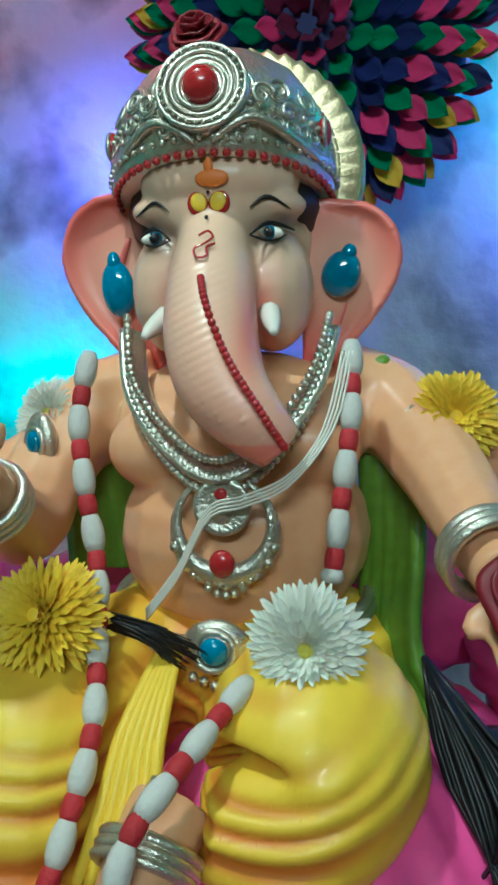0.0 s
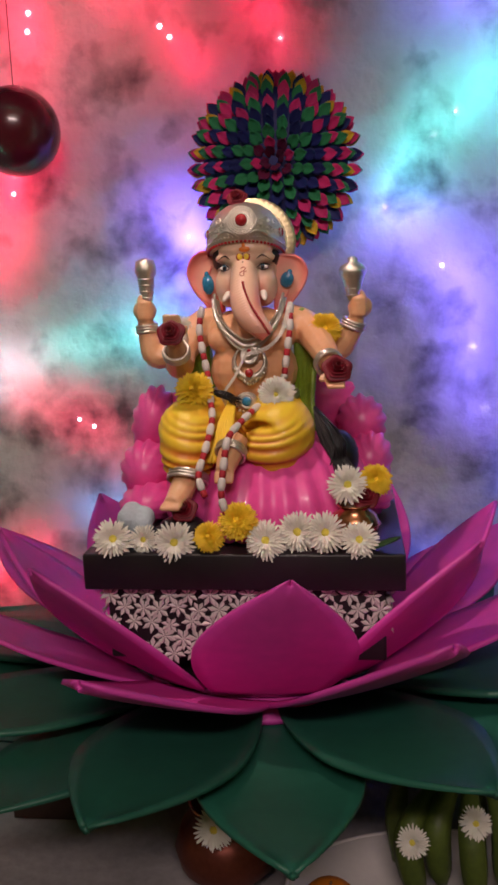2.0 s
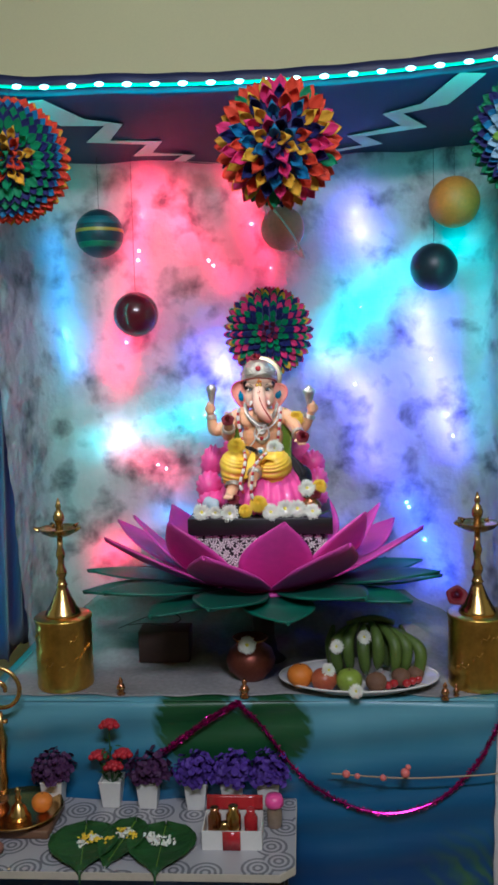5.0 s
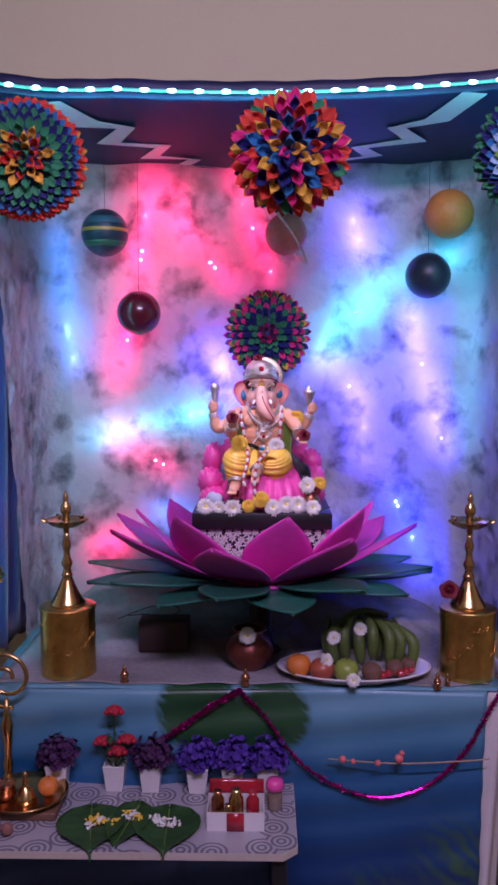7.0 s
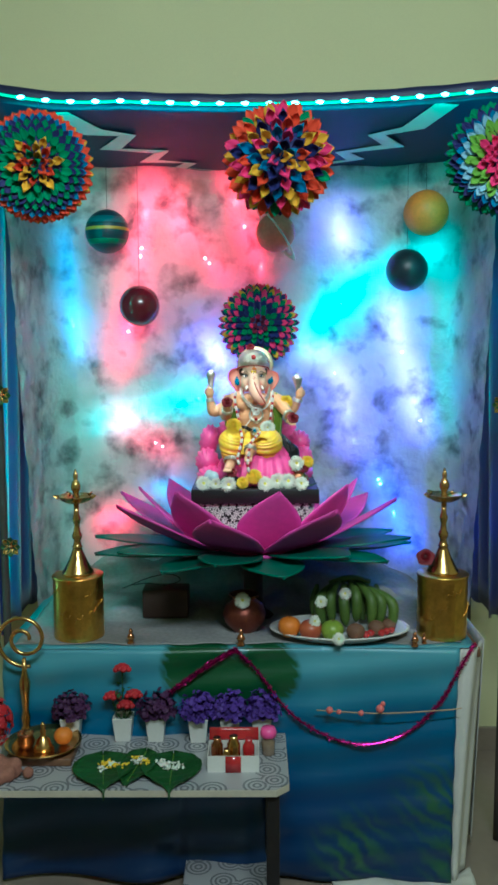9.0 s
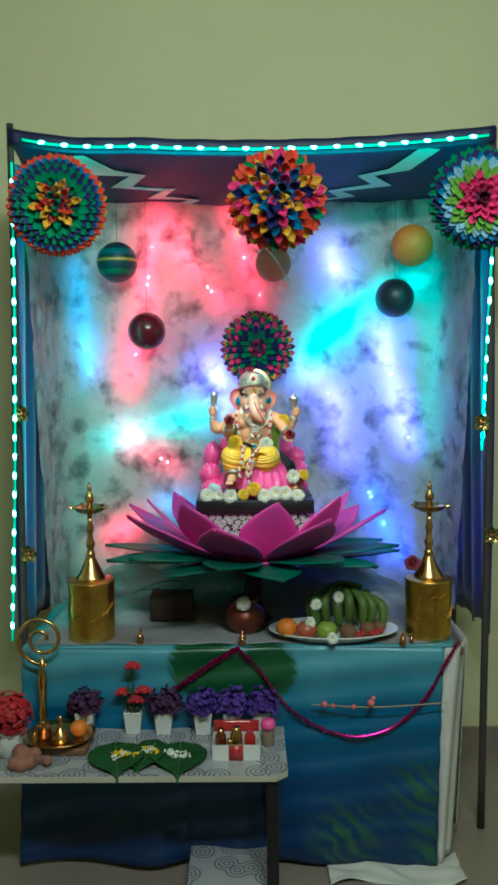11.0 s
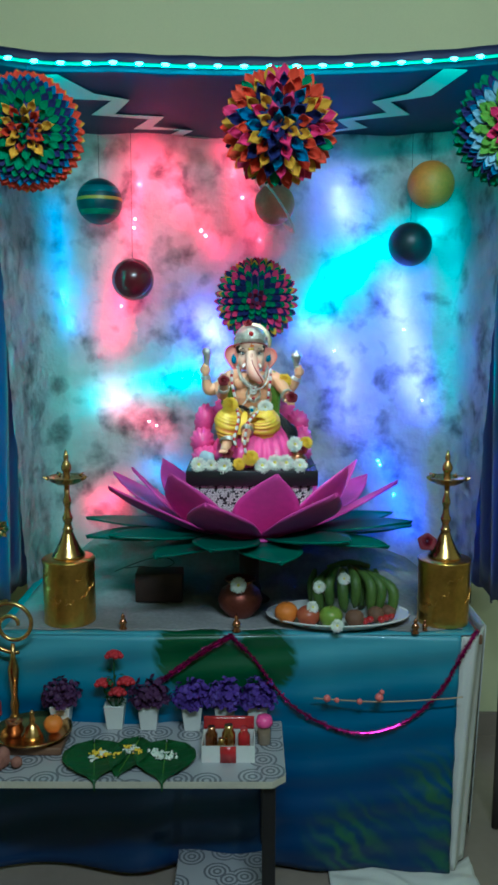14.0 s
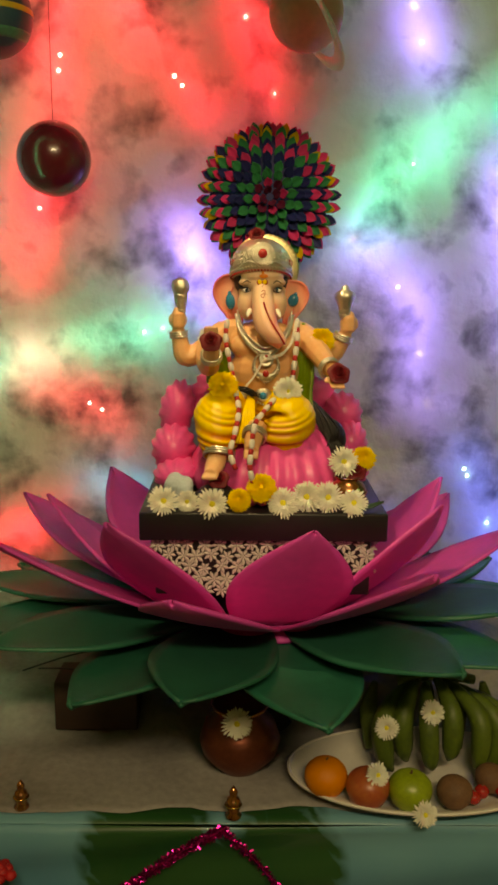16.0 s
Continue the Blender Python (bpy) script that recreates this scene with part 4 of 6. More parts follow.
        tube(bm, [(ax + s * 0.012, 0.437, zt - 0.016), (ax + s * 0.020, 0.438, zt - 0.040), (ax + s * 0.012, 0.434, zt - 0.066)], [0.0012, 0.0024, 0.0010], n=12, seg=8, mi=K_EAR)
    for x, z, r, m in ((-0.0735, 1.597, (0.0090, 0.0060, 0.0150), pose(0, 0, 0, 0, -6, 0)), (0.0440, 1.600, (0.0100, 0.0060, 0.0120), pose(0, 0, 0, 0, 22, 0))):
        ball(bm, (x, 0.4300, z), r, K_BLUE, 20, 14, m=m)
        ball(bm, Vector((x, 0.4300, z)) + m.to_3x3() @ Vector((0, 0, r[2] * 0.9)), (r[0] * 0.42, 0.004, r[2] * 0.42), K_BLUE, m=m)
    # crown: a tapering cap whose rim dips at the sides
    cx, cy = -0.0165, 0.443

    def rim(a):
        return 0.004 - 0.016 * (1 - max(0.0, -math.sin(a)))

    cap = bmesh.new()
    lathe(cap, [(0.0545, 1.651), (0.0580, 1.655), (0.0568, 1.661), (0.0584, 1.665), (0.0562, 1.670), (0.0545, 1.680), (0.0490, 1.691), (0.0390, 1.702), (0.0240, 1.710), (0.004, 1.714)], (cx, cy, 0), 64)
    for v in cap.verts:
        v.co.z += rim(math.atan2(v.co.y - cy, v.co.x - cx)) * max(0.0, min(1.0, (1.714 - v.co.z) / 0.05))
    join_into(bm, cap, K_SILVER)
    ball(bm, (cx, 0.446, 1.634), (0.0525, 0.0470, 0.036), K_DARK)
    n = 60
    for i in range(n):
        a = 2 * math.pi * i / n
        x, y = math.cos(a), math.sin(a)
        ball(bm, (cx + 0.0560 * x, cy + 0.0560 * y, 1.6515 + rim(a)), 0.0021, K_RED, 8, 6)
        ball(bm, (cx + 0.0588 * x, cy + 0.0588 * y, 1.6580 + rim(a)), 0.0016, K_SILVER, 8, 6)
        if y < 0.2:
            ball(bm, (cx + 0.0562 * x, cy + 0.0562 * y, 1.6745 + rim(a)), 0.0016, K_SILVER, 8, 6)
    for i in range(25):
        a = radians(180 + 180 * i / 24)
        m = pose(0, 0, 0, 80, 0, math.degrees(a) + 90)
        ring(bm, (cx + 0.0572 * math.cos(a), cy + 0.0572 * math.sin(a), 1.6680 + rim(a)), 0.0030, 0.0010, K_SILVER, m, 14, 6)
    for i in range(9):
        a = radians(188 + 164 * i / 8)
        m = pose(0, 0, 0, 66, 0, math.degrees(a) + 90)
        for r, zz in ((0.0055, 1.6840), (0.0030, 1.6835)):
            ring(bm, (cx + 0.0530 * math.cos(a), cy + 0.0530 * math.sin(a), zz + 0.8 * rim(a)), r, 0.0012, K_SILVER, m, 18, 6)
    # the front plaque with its red stone and scrolls
    tilt = pose(0, 0, 0, 72, 0, 0)
    ball(bm, (-0.0150, 0.392, 1.684), (0.0215, 0.007, 0.0225), K_SILVER, m=pose(0, 0, 0, -16, 0, 0))
    for r, t in ((0.0108, 0.0013), (0.0142, 0.0010), (0.0172, 0.0012), (0.0205, 0.0013)):
        ring(bm, (-0.0150, 0.3855, 1.6845), r, t, K_SILVER, tilt)
    for i in range(30):
        a = 2 * math.pi * i / 30
        ball(bm, Vector((-0.0150, 0.3850, 1.6845)) + tilt.to_3x3() @ Vector((0.0188 * math.cos(a), 0.0188 * math.sin(a), 0.001)), 0.0011, K_SILVER, 6, 5)
    ball(bm, (-0.0150, 0.3835, 1.6845), (0.0086, 0.0062, 0.0086), K_RED)
    ball(bm, (-0.0148, 0.3845, 1.6690), (0.0036, 0.003, 0.0046), K_SILVER)
    for s in (-1, 1):
        for dx, dz, r in ((0.027, -0.004, 0.0064), (0.038, -0.011, 0.0050), (0.019, -0.017, 0.0044)):
            a = math.asin(min(0.9, dx / 0.057))
            y = cy - 0.057 * math.cos(a) - 0.0015
            m = pose(0, 0, 0, 78, 0, math.degrees(a) * s)
            spiral = [m.to_3x3() @ Vector(((r - 0.0007 * q) * math.cos(q), s * (r - 0.0007 * q) * math.sin(q), 0)) + Vector((-0.0150 + s * dx, y, 1.684 + dz)) for q in np.linspace(0, 8.0, 26).tolist()]
            tube(bm, spiral, np.linspace(0.0015, 0.0010, 26).tolist(), seg=6, mi=K_SILVER)
        tube(bm, [(-0.0150 + s * 0.004, cy - 0.0590, 1.6600), (-0.0150 + s * 0.022, cy - 0.0560, 1.6700), (-0.0150 + s * 0.040, cy - 0.0440, 1.6610), (-0.0150 + s * 0.051, cy - 0.0290, 1.6530)], [0.0012, 0.0024, 0.0022, 0.0012], n=18, seg=8, mi=K_SILVER)
        ball(bm, (cx + s * 0.054, cy - 0.018, 1.668), (0.0038, 0.0050, 0.0072), K_RED)
        ring(bm, (cx + s * 0.0545, cy - 0.018, 1.668), 0.0066, 0.0012, K_SILVER, pose(0, 0, 0, 0, 90, 0), 18, 6)
    # pleated fan behind the crown
    rows = []
    for r, back in ((0.030, 0.0), (0.047, -0.001), (0.0610, 0.001), (0.0645, 0.003)):
        rows.append([(r, back + (0.0045 if i % 2 else -0.0045) * (r > 0.04), 2 * math.pi * i / 84) for i in range(84)])
    vs = [[bm.verts.new((-0.0085 + r * math.cos(a), 0.466 + b, 1.6575 + r * math.sin(a))) for r, b, a in row] for row in rows]
    vb = [bm.verts.new((v.co.x, 0.474, v.co.z)) for v in vs[-1]]
    vs.append(vb)
    for a, b in zip(vs, vs[1:]):
        for i in range(84):
            bm.faces.new((a[i], a[(i + 1) % 84], b[(i + 1) % 84], b[i])).material_index = K_GOLD
    bm.faces.new(vb).material_index = K_GOLD
    ring(bm, (-0.0085, 0.463, 1.6575), 0.0500, 0.0016, K_GOLD, pose(0, 0, 0, 90, 0, 0), 60, 6)
    # body, arms and hands
    b = bmesh.new()
    ball(b, (-0.008, 0.418, 1.470), (0.066, 0.057, 0.056))
    ball(b, (-0.010, 0.425, 1.522), (0.068, 0.042, 0.042))
    ball(b, (-0.045, 0.398, 1.517), (0.028, 0.022, 0.022))
    ball(b, (0.027, 0.398, 1.517), (0.028, 0.022, 0.022))
    tube(b, [(-0.055, 0.440, 1.543), (-0.090, 0.442, 1.534), (-0.114, 0.416, 1.502), (-0.112, 0.378, 1.483), (-0.107, 0.340, 1.500), (-0.105, 0.312, 1.522)], [0.024, 0.025, 0.023, 0.021, 0.017, 0.012], n=26)
    tube(b, [(-0.07, 0.44, 1.535), (-0.120, 0.442, 1.508), (-0.158, 0.432, 1.492), (-0.168, 0.430, 1.522), (-0.172, 0.430, 1.548)], [0.022, 0.021, 0.019, 0.016, 0.0115], n=24)
    tube(b, [(0.035, 0.440, 1.543), (0.066, 0.444, 1.532), (0.090, 0.405, 1.507), (0.104, 0.350, 1.488), (0.111, 0.308, 1.480)], [0.024, 0.025, 0.022, 0.0175, 0.013], n=24)
    tube(b, [(0.05, 0.44, 1.532), (0.095, 0.446, 1.505), (0.120, 0.440, 1.497), (0.137, 0.434, 1.522), (0.146, 0.430, 1.545)], [0.022, 0.021, 0.018, 0.0155, 0.0115], n=24)

    def hand(c, palm, ups, side):
        c, ups, side = Vector(c), Vector(ups).normalized(), Vector(side).normalized()
        ball(b, c, palm)
        for k in (-1.5, -0.5, 0.5, 1.5):
            p = c + side * k * 0.0062 + ups * 0.008
            tube(b, [p, p + ups * 0.013, p + ups * 0.022 + side.cross(ups) * 0.003], [0.0042, 0.004, 0.003], n=6, seg=8)
        tube(b, [c + side * 0.009, c + side * 0.017 + ups * 0.006, c + side * 0.019 + ups * 0.014], [0.005, 0.0045, 0.003], n=6, seg=8)

    hand((-0.105, 0.306, 1.530), (0.013, 0.008, 0.013), (0, -0.15, 1), (1, 0, 0))
    hand((0.113, 0.297, 1.472), (0.013, 0.012, 0.009), (0.1, -0.8, -0.55), (-1, 0.1, 0))
    for s, hx, hz in ((-1, -0.172, 1.562), (1, 0.150, 1.557)):
        ball(b, (hx, 0.430, hz), (0.0185, 0.014, 0.017))
        for k in range(4):
            z = hz + 0.011 - 0.0068 * k
            tube(b, [(hx - s * 0.012, 0.424, z), (hx - s * 0.004, 0.4165, z), (hx + s * 0.008, 0.418, z)], [0.0052, 0.0056, 0.005], n=7, seg=8)
        tube(b, [(hx + s * 0.006, 0.424, hz + 0.008), (hx + s * 0.004, 0.418, hz + 0.018), (hx, 0.417, hz + 0.024)], [0.005, 0.0045, 0.0032], n=6, seg=8)
    # feet
    tube(b, [(-0.092, 0.285, 1.335), (-0.098, 0.262, 1.318), (-0.104, 0.236, 1.310)], [0.018, 0.017, 0.012], n=10)
    tube(b, [(-0.022, 0.300, 1.385), (-0.030, 0.272, 1.366), (-0.034, 0.252, 1.350)], [0.018, 0.0165, 0.012], n=10)
    for k in range(4):
        tube(b, [(-0.1145 + 0.007 * k, 0.238, 1.310), (-0.116 + 0.007 * k, 0.226, 1.306)], [0.0048, 0.0038], seg=8)
        tube(b, [(-0.0435 + 0.0065 * k, 0.252, 1.350), (-0.0445 + 0.0065 * k, 0.246, 1.336)], [0.0046, 0.0036], seg=8)
    join_into(bm, fuse(b, 0.0022, 6), K_SKIN)
    # yellow lower garment with drapery folds
    d = bmesh.new()
    ball(d, (-0.015, 0.420, 1.405), (0.090, 0.062, 0.042))
    tube(d, [(-0.055, 0.41, 1.402), (-0.090, 0.350, 1.396), (-0.093, 0.322, 1.388), (-0.092, 0.296, 1.352), (-0.090, 0.282, 1.335)], [0.040, 0.045, 0.043, 0.034, 0.025], n=24, seg=18)
    tube(d, [(0.000, 0.41, 1.398), (0.030, 0.355, 1.392), (0.032, 0.330, 1.386), (0.022, 0.312, 1.372), (-0.010, 0.302, 1.376)], [0.042, 0.050, 0.050, 0.038, 0.020], n=24, seg=18)
    ball(d, (0.050, 0.345, 1.392), (0.034, 0.040, 0.036))
    cloth = fuse(d, 0.0024, 6)
    cloth.normal_update()
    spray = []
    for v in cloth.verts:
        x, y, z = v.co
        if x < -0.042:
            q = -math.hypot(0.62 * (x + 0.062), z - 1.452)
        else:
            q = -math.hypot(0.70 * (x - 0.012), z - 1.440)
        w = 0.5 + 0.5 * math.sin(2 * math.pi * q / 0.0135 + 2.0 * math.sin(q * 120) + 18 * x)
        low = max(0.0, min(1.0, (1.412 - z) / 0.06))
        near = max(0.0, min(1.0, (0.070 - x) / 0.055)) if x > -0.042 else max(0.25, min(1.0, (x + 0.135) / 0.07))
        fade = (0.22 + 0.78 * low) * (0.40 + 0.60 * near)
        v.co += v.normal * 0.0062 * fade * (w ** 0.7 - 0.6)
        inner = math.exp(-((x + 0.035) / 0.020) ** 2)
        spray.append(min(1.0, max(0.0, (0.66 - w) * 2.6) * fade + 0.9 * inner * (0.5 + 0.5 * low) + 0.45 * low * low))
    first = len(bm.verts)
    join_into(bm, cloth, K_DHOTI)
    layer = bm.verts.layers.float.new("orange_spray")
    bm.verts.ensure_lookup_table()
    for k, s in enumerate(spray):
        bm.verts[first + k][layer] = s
    for k in range(6):
        e = 0.0042 * (k - 2.5)
        tube(bm, [(-0.034 + 0.4 * e, 0.352, 1.430), (-0.038 + 0.8 * e, 0.314, 1.408), (-0.040 + e, 0.296, 1.385), (-0.046 + 1.3 * e, 0.284, 1.356)], [0.0022, 0.0030, 0.0032, 0.0026], n=16, seg=8, mi=K_DHOTI)
    tube(bm, [(-0.026, 0.292, 1.402), (-0.033, 0.276, 1.386), (-0.034, 0.268, 1.368), (-0.026, 0.268, 1.356), (-0.018, 0.276, 1.366)], [0.0012, 0.0040, 0.0056, 0.0046, 0.0016], n=22, seg=8, mi=K_SILVER)
    # jewellery
    for z, r, ry in ((1.437, 0.066, 0.062), (1.4315, 0.067, 0.063)):
        ring(bm, (-0.010, 0.418, z), r, 0.0034, K_SILVER, pose(0, 0, 0, 6, 0, 0), 44, 8, ry)
    ball(bm, (-0.012, 0.352, 1.432), (0.016, 0.007, 0.013), K_SILVER)
    ring(bm, (-0.012, 0.346, 1.432), 0.009, 0.002, K_SILVER, pose(0, 0, 0, 85, 0, 0))
    ball(bm, (-0.012, 0.3455, 1.432), (0.0066, 0.004, 0.0066), K_BLUE)
    for k in range(5):
        ball(bm, (-0.022 + 0.005 * k, 0.345, 1.420 - 0.002 * (2 - abs(k - 2))), 0.0025, K_SILVER, 8, 6)
    collar = [(-0.060, 0.402, 1.574), (-0.052, 0.380, 1.546), (-0.033, 0.365, 1.523), (-0.010, 0.358, 1.510), (0.012, 0.364, 1.520), (0.032, 0.380, 1.546), (0.040, 0.400, 1.572)]
    tube(bm, [Vector(p) + Vector((0, 0.004, 0)) for p in collar], [0.0075, 0.0085, 0.0095, 0.0100, 0.0095, 0.0085, 0.0075], n=40, seg=12, mi=K_SILVER, squash=0.45)
    for off, r in ((0.008, 0.0020), (0.0, 0.0026), (-0.008, 0.0020)):
        for p in smooth_path([(x, y - 0.003, z + off) for x, y, z in collar], 58):
            ball(bm, p, r, K_SILVER, 8, 6)
    arc = [radians(120 + 300 * k / 29) for k in range(30)]
    tube(bm, [(-0.007 + 0.0225 * math.cos(a), 0.357, 1.487 + 0.0235 * math.sin(a)) for a in arc], [0.0016 + 0.0060 * math.sin(math.pi * k / 29) ** 2 for k in range(30)], seg=10, mi=K_SILVER, squash=0.7)
    for k in range(7):
        ball(bm, (-0.007 + 0.004 * (k - 3), 0.3545, 1.4555 + 0.0009 * (k - 3) ** 2), 0.0021, K_SILVER, 8, 6)
    ball(bm, (-0.0075, 0.3505, 1.4715), (0.006, 0.004, 0.0066), K_RED)
    for k in range(9):
        a = math.pi * (1.08 + 0.84 * k / 8)
        ball(bm, (-0.007 + 0.0235 * math.cos(a), 0.355, 1.484 + 0.0235 * math.sin(a)), 0.0028, K_SILVER, 8, 6)
    lathe(bm, [(0.0005, 0.0), (0.0125, 0.0), (0.0135, 0.0016), (0.0125, 0.0032), (0.0108, 0.0026), (0.0005, 0.0026)], (-0.007, 0.3555, 1.497), 30, K_SILVER, pose(0, 0, 0, 84, 0, 0))
    ball(bm, (-0.007, 0.3525, 1.497), (0.006, 0.0015, 0.008), K_SILVER)
    ball(bm, (-0.007, 0.352, 1.503), (0.003, 0.0015, 0.003), K_RED)
    for gx, gy, gz, s in ((0.082, 0.412, 1.520, 1), (-0.114, 0.405, 1.520, -1)):
        m = pose(0, 0, 0, 0, 0, s * 32)
        ball(bm, (gx - s * 0.002, gy, gz), (0.0115, 0.006, 0.0155), K_SILVER, m=m)
        ring(bm, (gx, gy - 0.004, gz), 0.0072, 0.0016, K_SILVER, m @ pose(0, 0, 0, 88, 0, 0), 20)
        ball(bm, (gx, gy - 0.005, gz), (0.0055, 0.0035, 0.0062), K_BLUE, m=m)
        for k in range(5):
            ball(bm, (gx + 0.006 * (k - 2), gy - 0.003 + 0.003 * s * (k - 2), gz - 0.017 - 0.0015 * (2 - abs(k - 2))), 0.0026, K_SILVER, 8, 6)

    def bangle(c, along, r):
        q = Vector(along).to_track_quat("Z", "Y").to_matrix().to_4x4()
        for k in (-1, 0, 1):
            ring(bm, Vector(c) + Vector(along).normalized() * 0.0042 * k, r, 0.0026, K_SILVER, q, 26, 8)

    bangle((0.105, 0.325, 1.485), (0.3, -0.9, -0.3), 0.0180)
    bangle((-0.1055, 0.328, 1.505), (0, -0.7, 0.7), 0.0175)
    bangle((0.140, 0.432, 1.532), (0.35, -0.1, 0.9), 0.0165)
    bangle((-0.170, 0.430, 1.535), (-0.1, 0, 1), 0.0155)
    bangle((-0.090, 0.284, 1.336), (-0.1, -0.5, -0.8), 0.0270)
    bangle((-0.028, 0.282, 1.372), (-0.2, -0.7, -0.6), 0.0200)
    # held attributes
    for hx, z0, prof in ((-0.166, 1.573, [(0.0055, 0), (0.0068, 0.012), (0.0085, 0.026), (0.009, 0.038), (0.0115, 0.045), (0.0115, 0.052), (0.010, 0.062), (0.003, 0.066)]),
                         (0.140, 1.566, [(0.005, 0), (0.0075, 0.014), (0.0105, 0.030), (0.0142, 0.040), (0.0142, 0.046), (0.011, 0.051), (0.0045, 0.056), (0.0055, 0.060), (0.001, 0.064)])):
        lathe(bm, [(1.35 * r, z) for r, z in prof], (hx, 0.424, z0), 18, K_SILVER, flute=0.05, flutes=6)
        for k in range(4):
            ring(bm, (hx, 0.424, z0 + 0.008 + 0.009 * k), 0.0094 + 0.0010 * k, 0.0013, K_SILVER, seg=16, side=6)
    # green shawl
    g = bmesh.new()
    for k in range(5):
        x = 0.050 + 0.0062 * k
        tube(g, [(0.050 + 0.003 * k, 0.436, 1.556), (x + 0.004, 0.438, 1.525), (x + 0.006, 0.428 - 0.004 * k, 1.470), (x + 0.004, 0.42 - 0.006 * k, 1.410), (x + 0.008 * k, 0.40 - 0.006 * k, 1.375)], [0.0055, 0.0052, 0.0050, 0.0050, 0.0040], n=18, seg=8)
        tube(g, [(-0.078 - 0.003 * k, 0.446, 1.556), (-0.085 - 0.006 * k, 0.45, 1.51), (-0.075 - 0.009 * k, 0.45, 1.44)], [0.008, 0.009, 0.009], n=12, seg=8)
    join_into(bm, fuse(g, 0.0016, 2), K_SHAWL)
    # dark hair whisk lying against the seat
    for k in range(110):
        a, c = random.gauss(0, 0.75), random.gauss(0, 0.75)
        tube(bm, [(0.082, 0.372 + 0.004 * a, 1.418), (0.108 + 0.009 * a, 0.345 + 0.010 * c, 1.372), (0.130 + 0.013 * c, 0.322 + 0.014 * a, 1.322), (0.143 + 0.014 * a + 0.006 * c, 0.306 + 0.014 * c, 1.292 + 0.010 * c)], [0.0016, 0.0014, 0.0009, 0.0003], n=10, seg=4, mi=K_DARK)
        tube(bm, [(-0.062, 0.345, 1.446 + 0.002 * a), (-0.042, 0.342 + 0.003 * c, 1.442 + 0.003 * a), (-0.026 + 0.007 * c, 0.341, 1.434 + 0.005 * a)], [0.0006, 0.0005, 0.0003], n=6, seg=4, mi=K_DARK)
    # fluted pink seat with shell arms
    s = bmesh.new()
    lathe(s, [(0.135, 1.2492), (0.158, 1.258), (0.163, 1.280), (0.152, 1.310), (0.132, 1.340), (0.105, 1.366), (0.06, 1.380), (0.01, 1.384)], (0.012, 0.415, 0), 168, 0, flute=0.022, flutes=28)
    join_into(bm, s, K_SEAT)
    for cx, cy, cz, r, tw in ((-0.178, 0.475, 1.385, (0.034, 0.045, 0.058), 10), (-0.183, 0.440, 1.315, (0.042, 0.055, 0.048), 0), (-0.172, 0.395, 1.275, (0.045, 0.06, 0.030), -8),
                              (0.150, 0.485, 1.378, (0.038, 0.045, 0.042), -8), (0.160, 0.460, 1.325, (0.036, 0.055, 0.045), 0), (0.155, 0.425, 1.278, (0.040, 0.06, 0.030), 6), (-0.01, 0.515, 1.40, (0.16, 0.035, 0.07), 0)):
        q = bmesh.new()
        bmesh.ops.create_uvsphere(q, u_segments=60, v_segments=24, radius=1)
        for v in q.verts:
            a = math.atan2(v.co.z, v.co.x)
            k = 1 + 0.07 * math.cos(13 * a)
            v.co = Vector((v.co.x * k * r[0], v.co.y * r[1], v.co.z * k * r[2]))
        bmesh.ops.transform(q, matrix=Matrix.Translation((cx, cy, cz)) @ pose(0, 0, 0, 0, tw, 0), verts=q.verts)
        join_into(bm, q, K_SEAT)
    for k in range(5):
        ball(bm, (-0.050 + 0.018 * k, 0.262, 1.262), (0.012, 0.016, 0.013), K_SEAT)
    # dark mouse crouching by the foot
    ball(bm, (-0.095, 0.258, 1.270), (0.034, 0.022, 0.021), K_DARK)
    ball(bm, (-0.122, 0.246, 1.268), (0.013, 0.013, 0.012), K_DARK)
    ball(bm, (0.115, 0.375, 1.345), (0.030, 0.03, 0.040), K_DARK)
    bmesh.ops.translate(bm, vec=-Vector(o), verts=bm.verts)
    ob = part("statue", bm, mats, at=o)
    return tagged(ob, "painted clay statue of a seated elephant-headed figure, silver crowned", "statue")


build_statue((0.0, 0.38, BZ))


# ---- flowers ----
def flower_meshes(r, rows, mat_name):
    """Petals of a many-rayed flower facing +z, and its heart."""
    bm = bmesh.new()
    for count, length, lift, z in rows:
        for i in range(count):
            a = 2 * math.pi * (i + random.uniform(-0.25, 0.25)) / count + z * 90
            L = r * length * random.uniform(0.88, 1.08)
            up = lift + random.uniform(-0.12, 0.12)
            m = pose(0, 0, z * r, 0, 0, math.degrees(a)) @ pose(r * 0.08, 0, 0, 0, -math.degrees(up), 0)
            w = r * 0.066
            strip = [[bm.verts.new(m @ Vector((u * L, s * w * k, c * r * 0.5 - (0.02 * r if s == 0 else 0)))) for s in (-1, 0, 1)] for u, k, c in ((0.05, 0.5, 0.0), (0.55, 1.0, 0.06), (0.88, 0.85, 0.0), (1.0, 0.2, -0.05))]
            for p, q in zip(strip, strip[1:]):
                for s in (0, 1):
                    bm.faces.new((p[s], p[s + 1], q[s + 1], q[s]))
    me = bpy.data.meshes.new("petals")
    for f in bm.faces:
        f.smooth = True
    bm.to_mesh(me)
    bm.free()
    return me


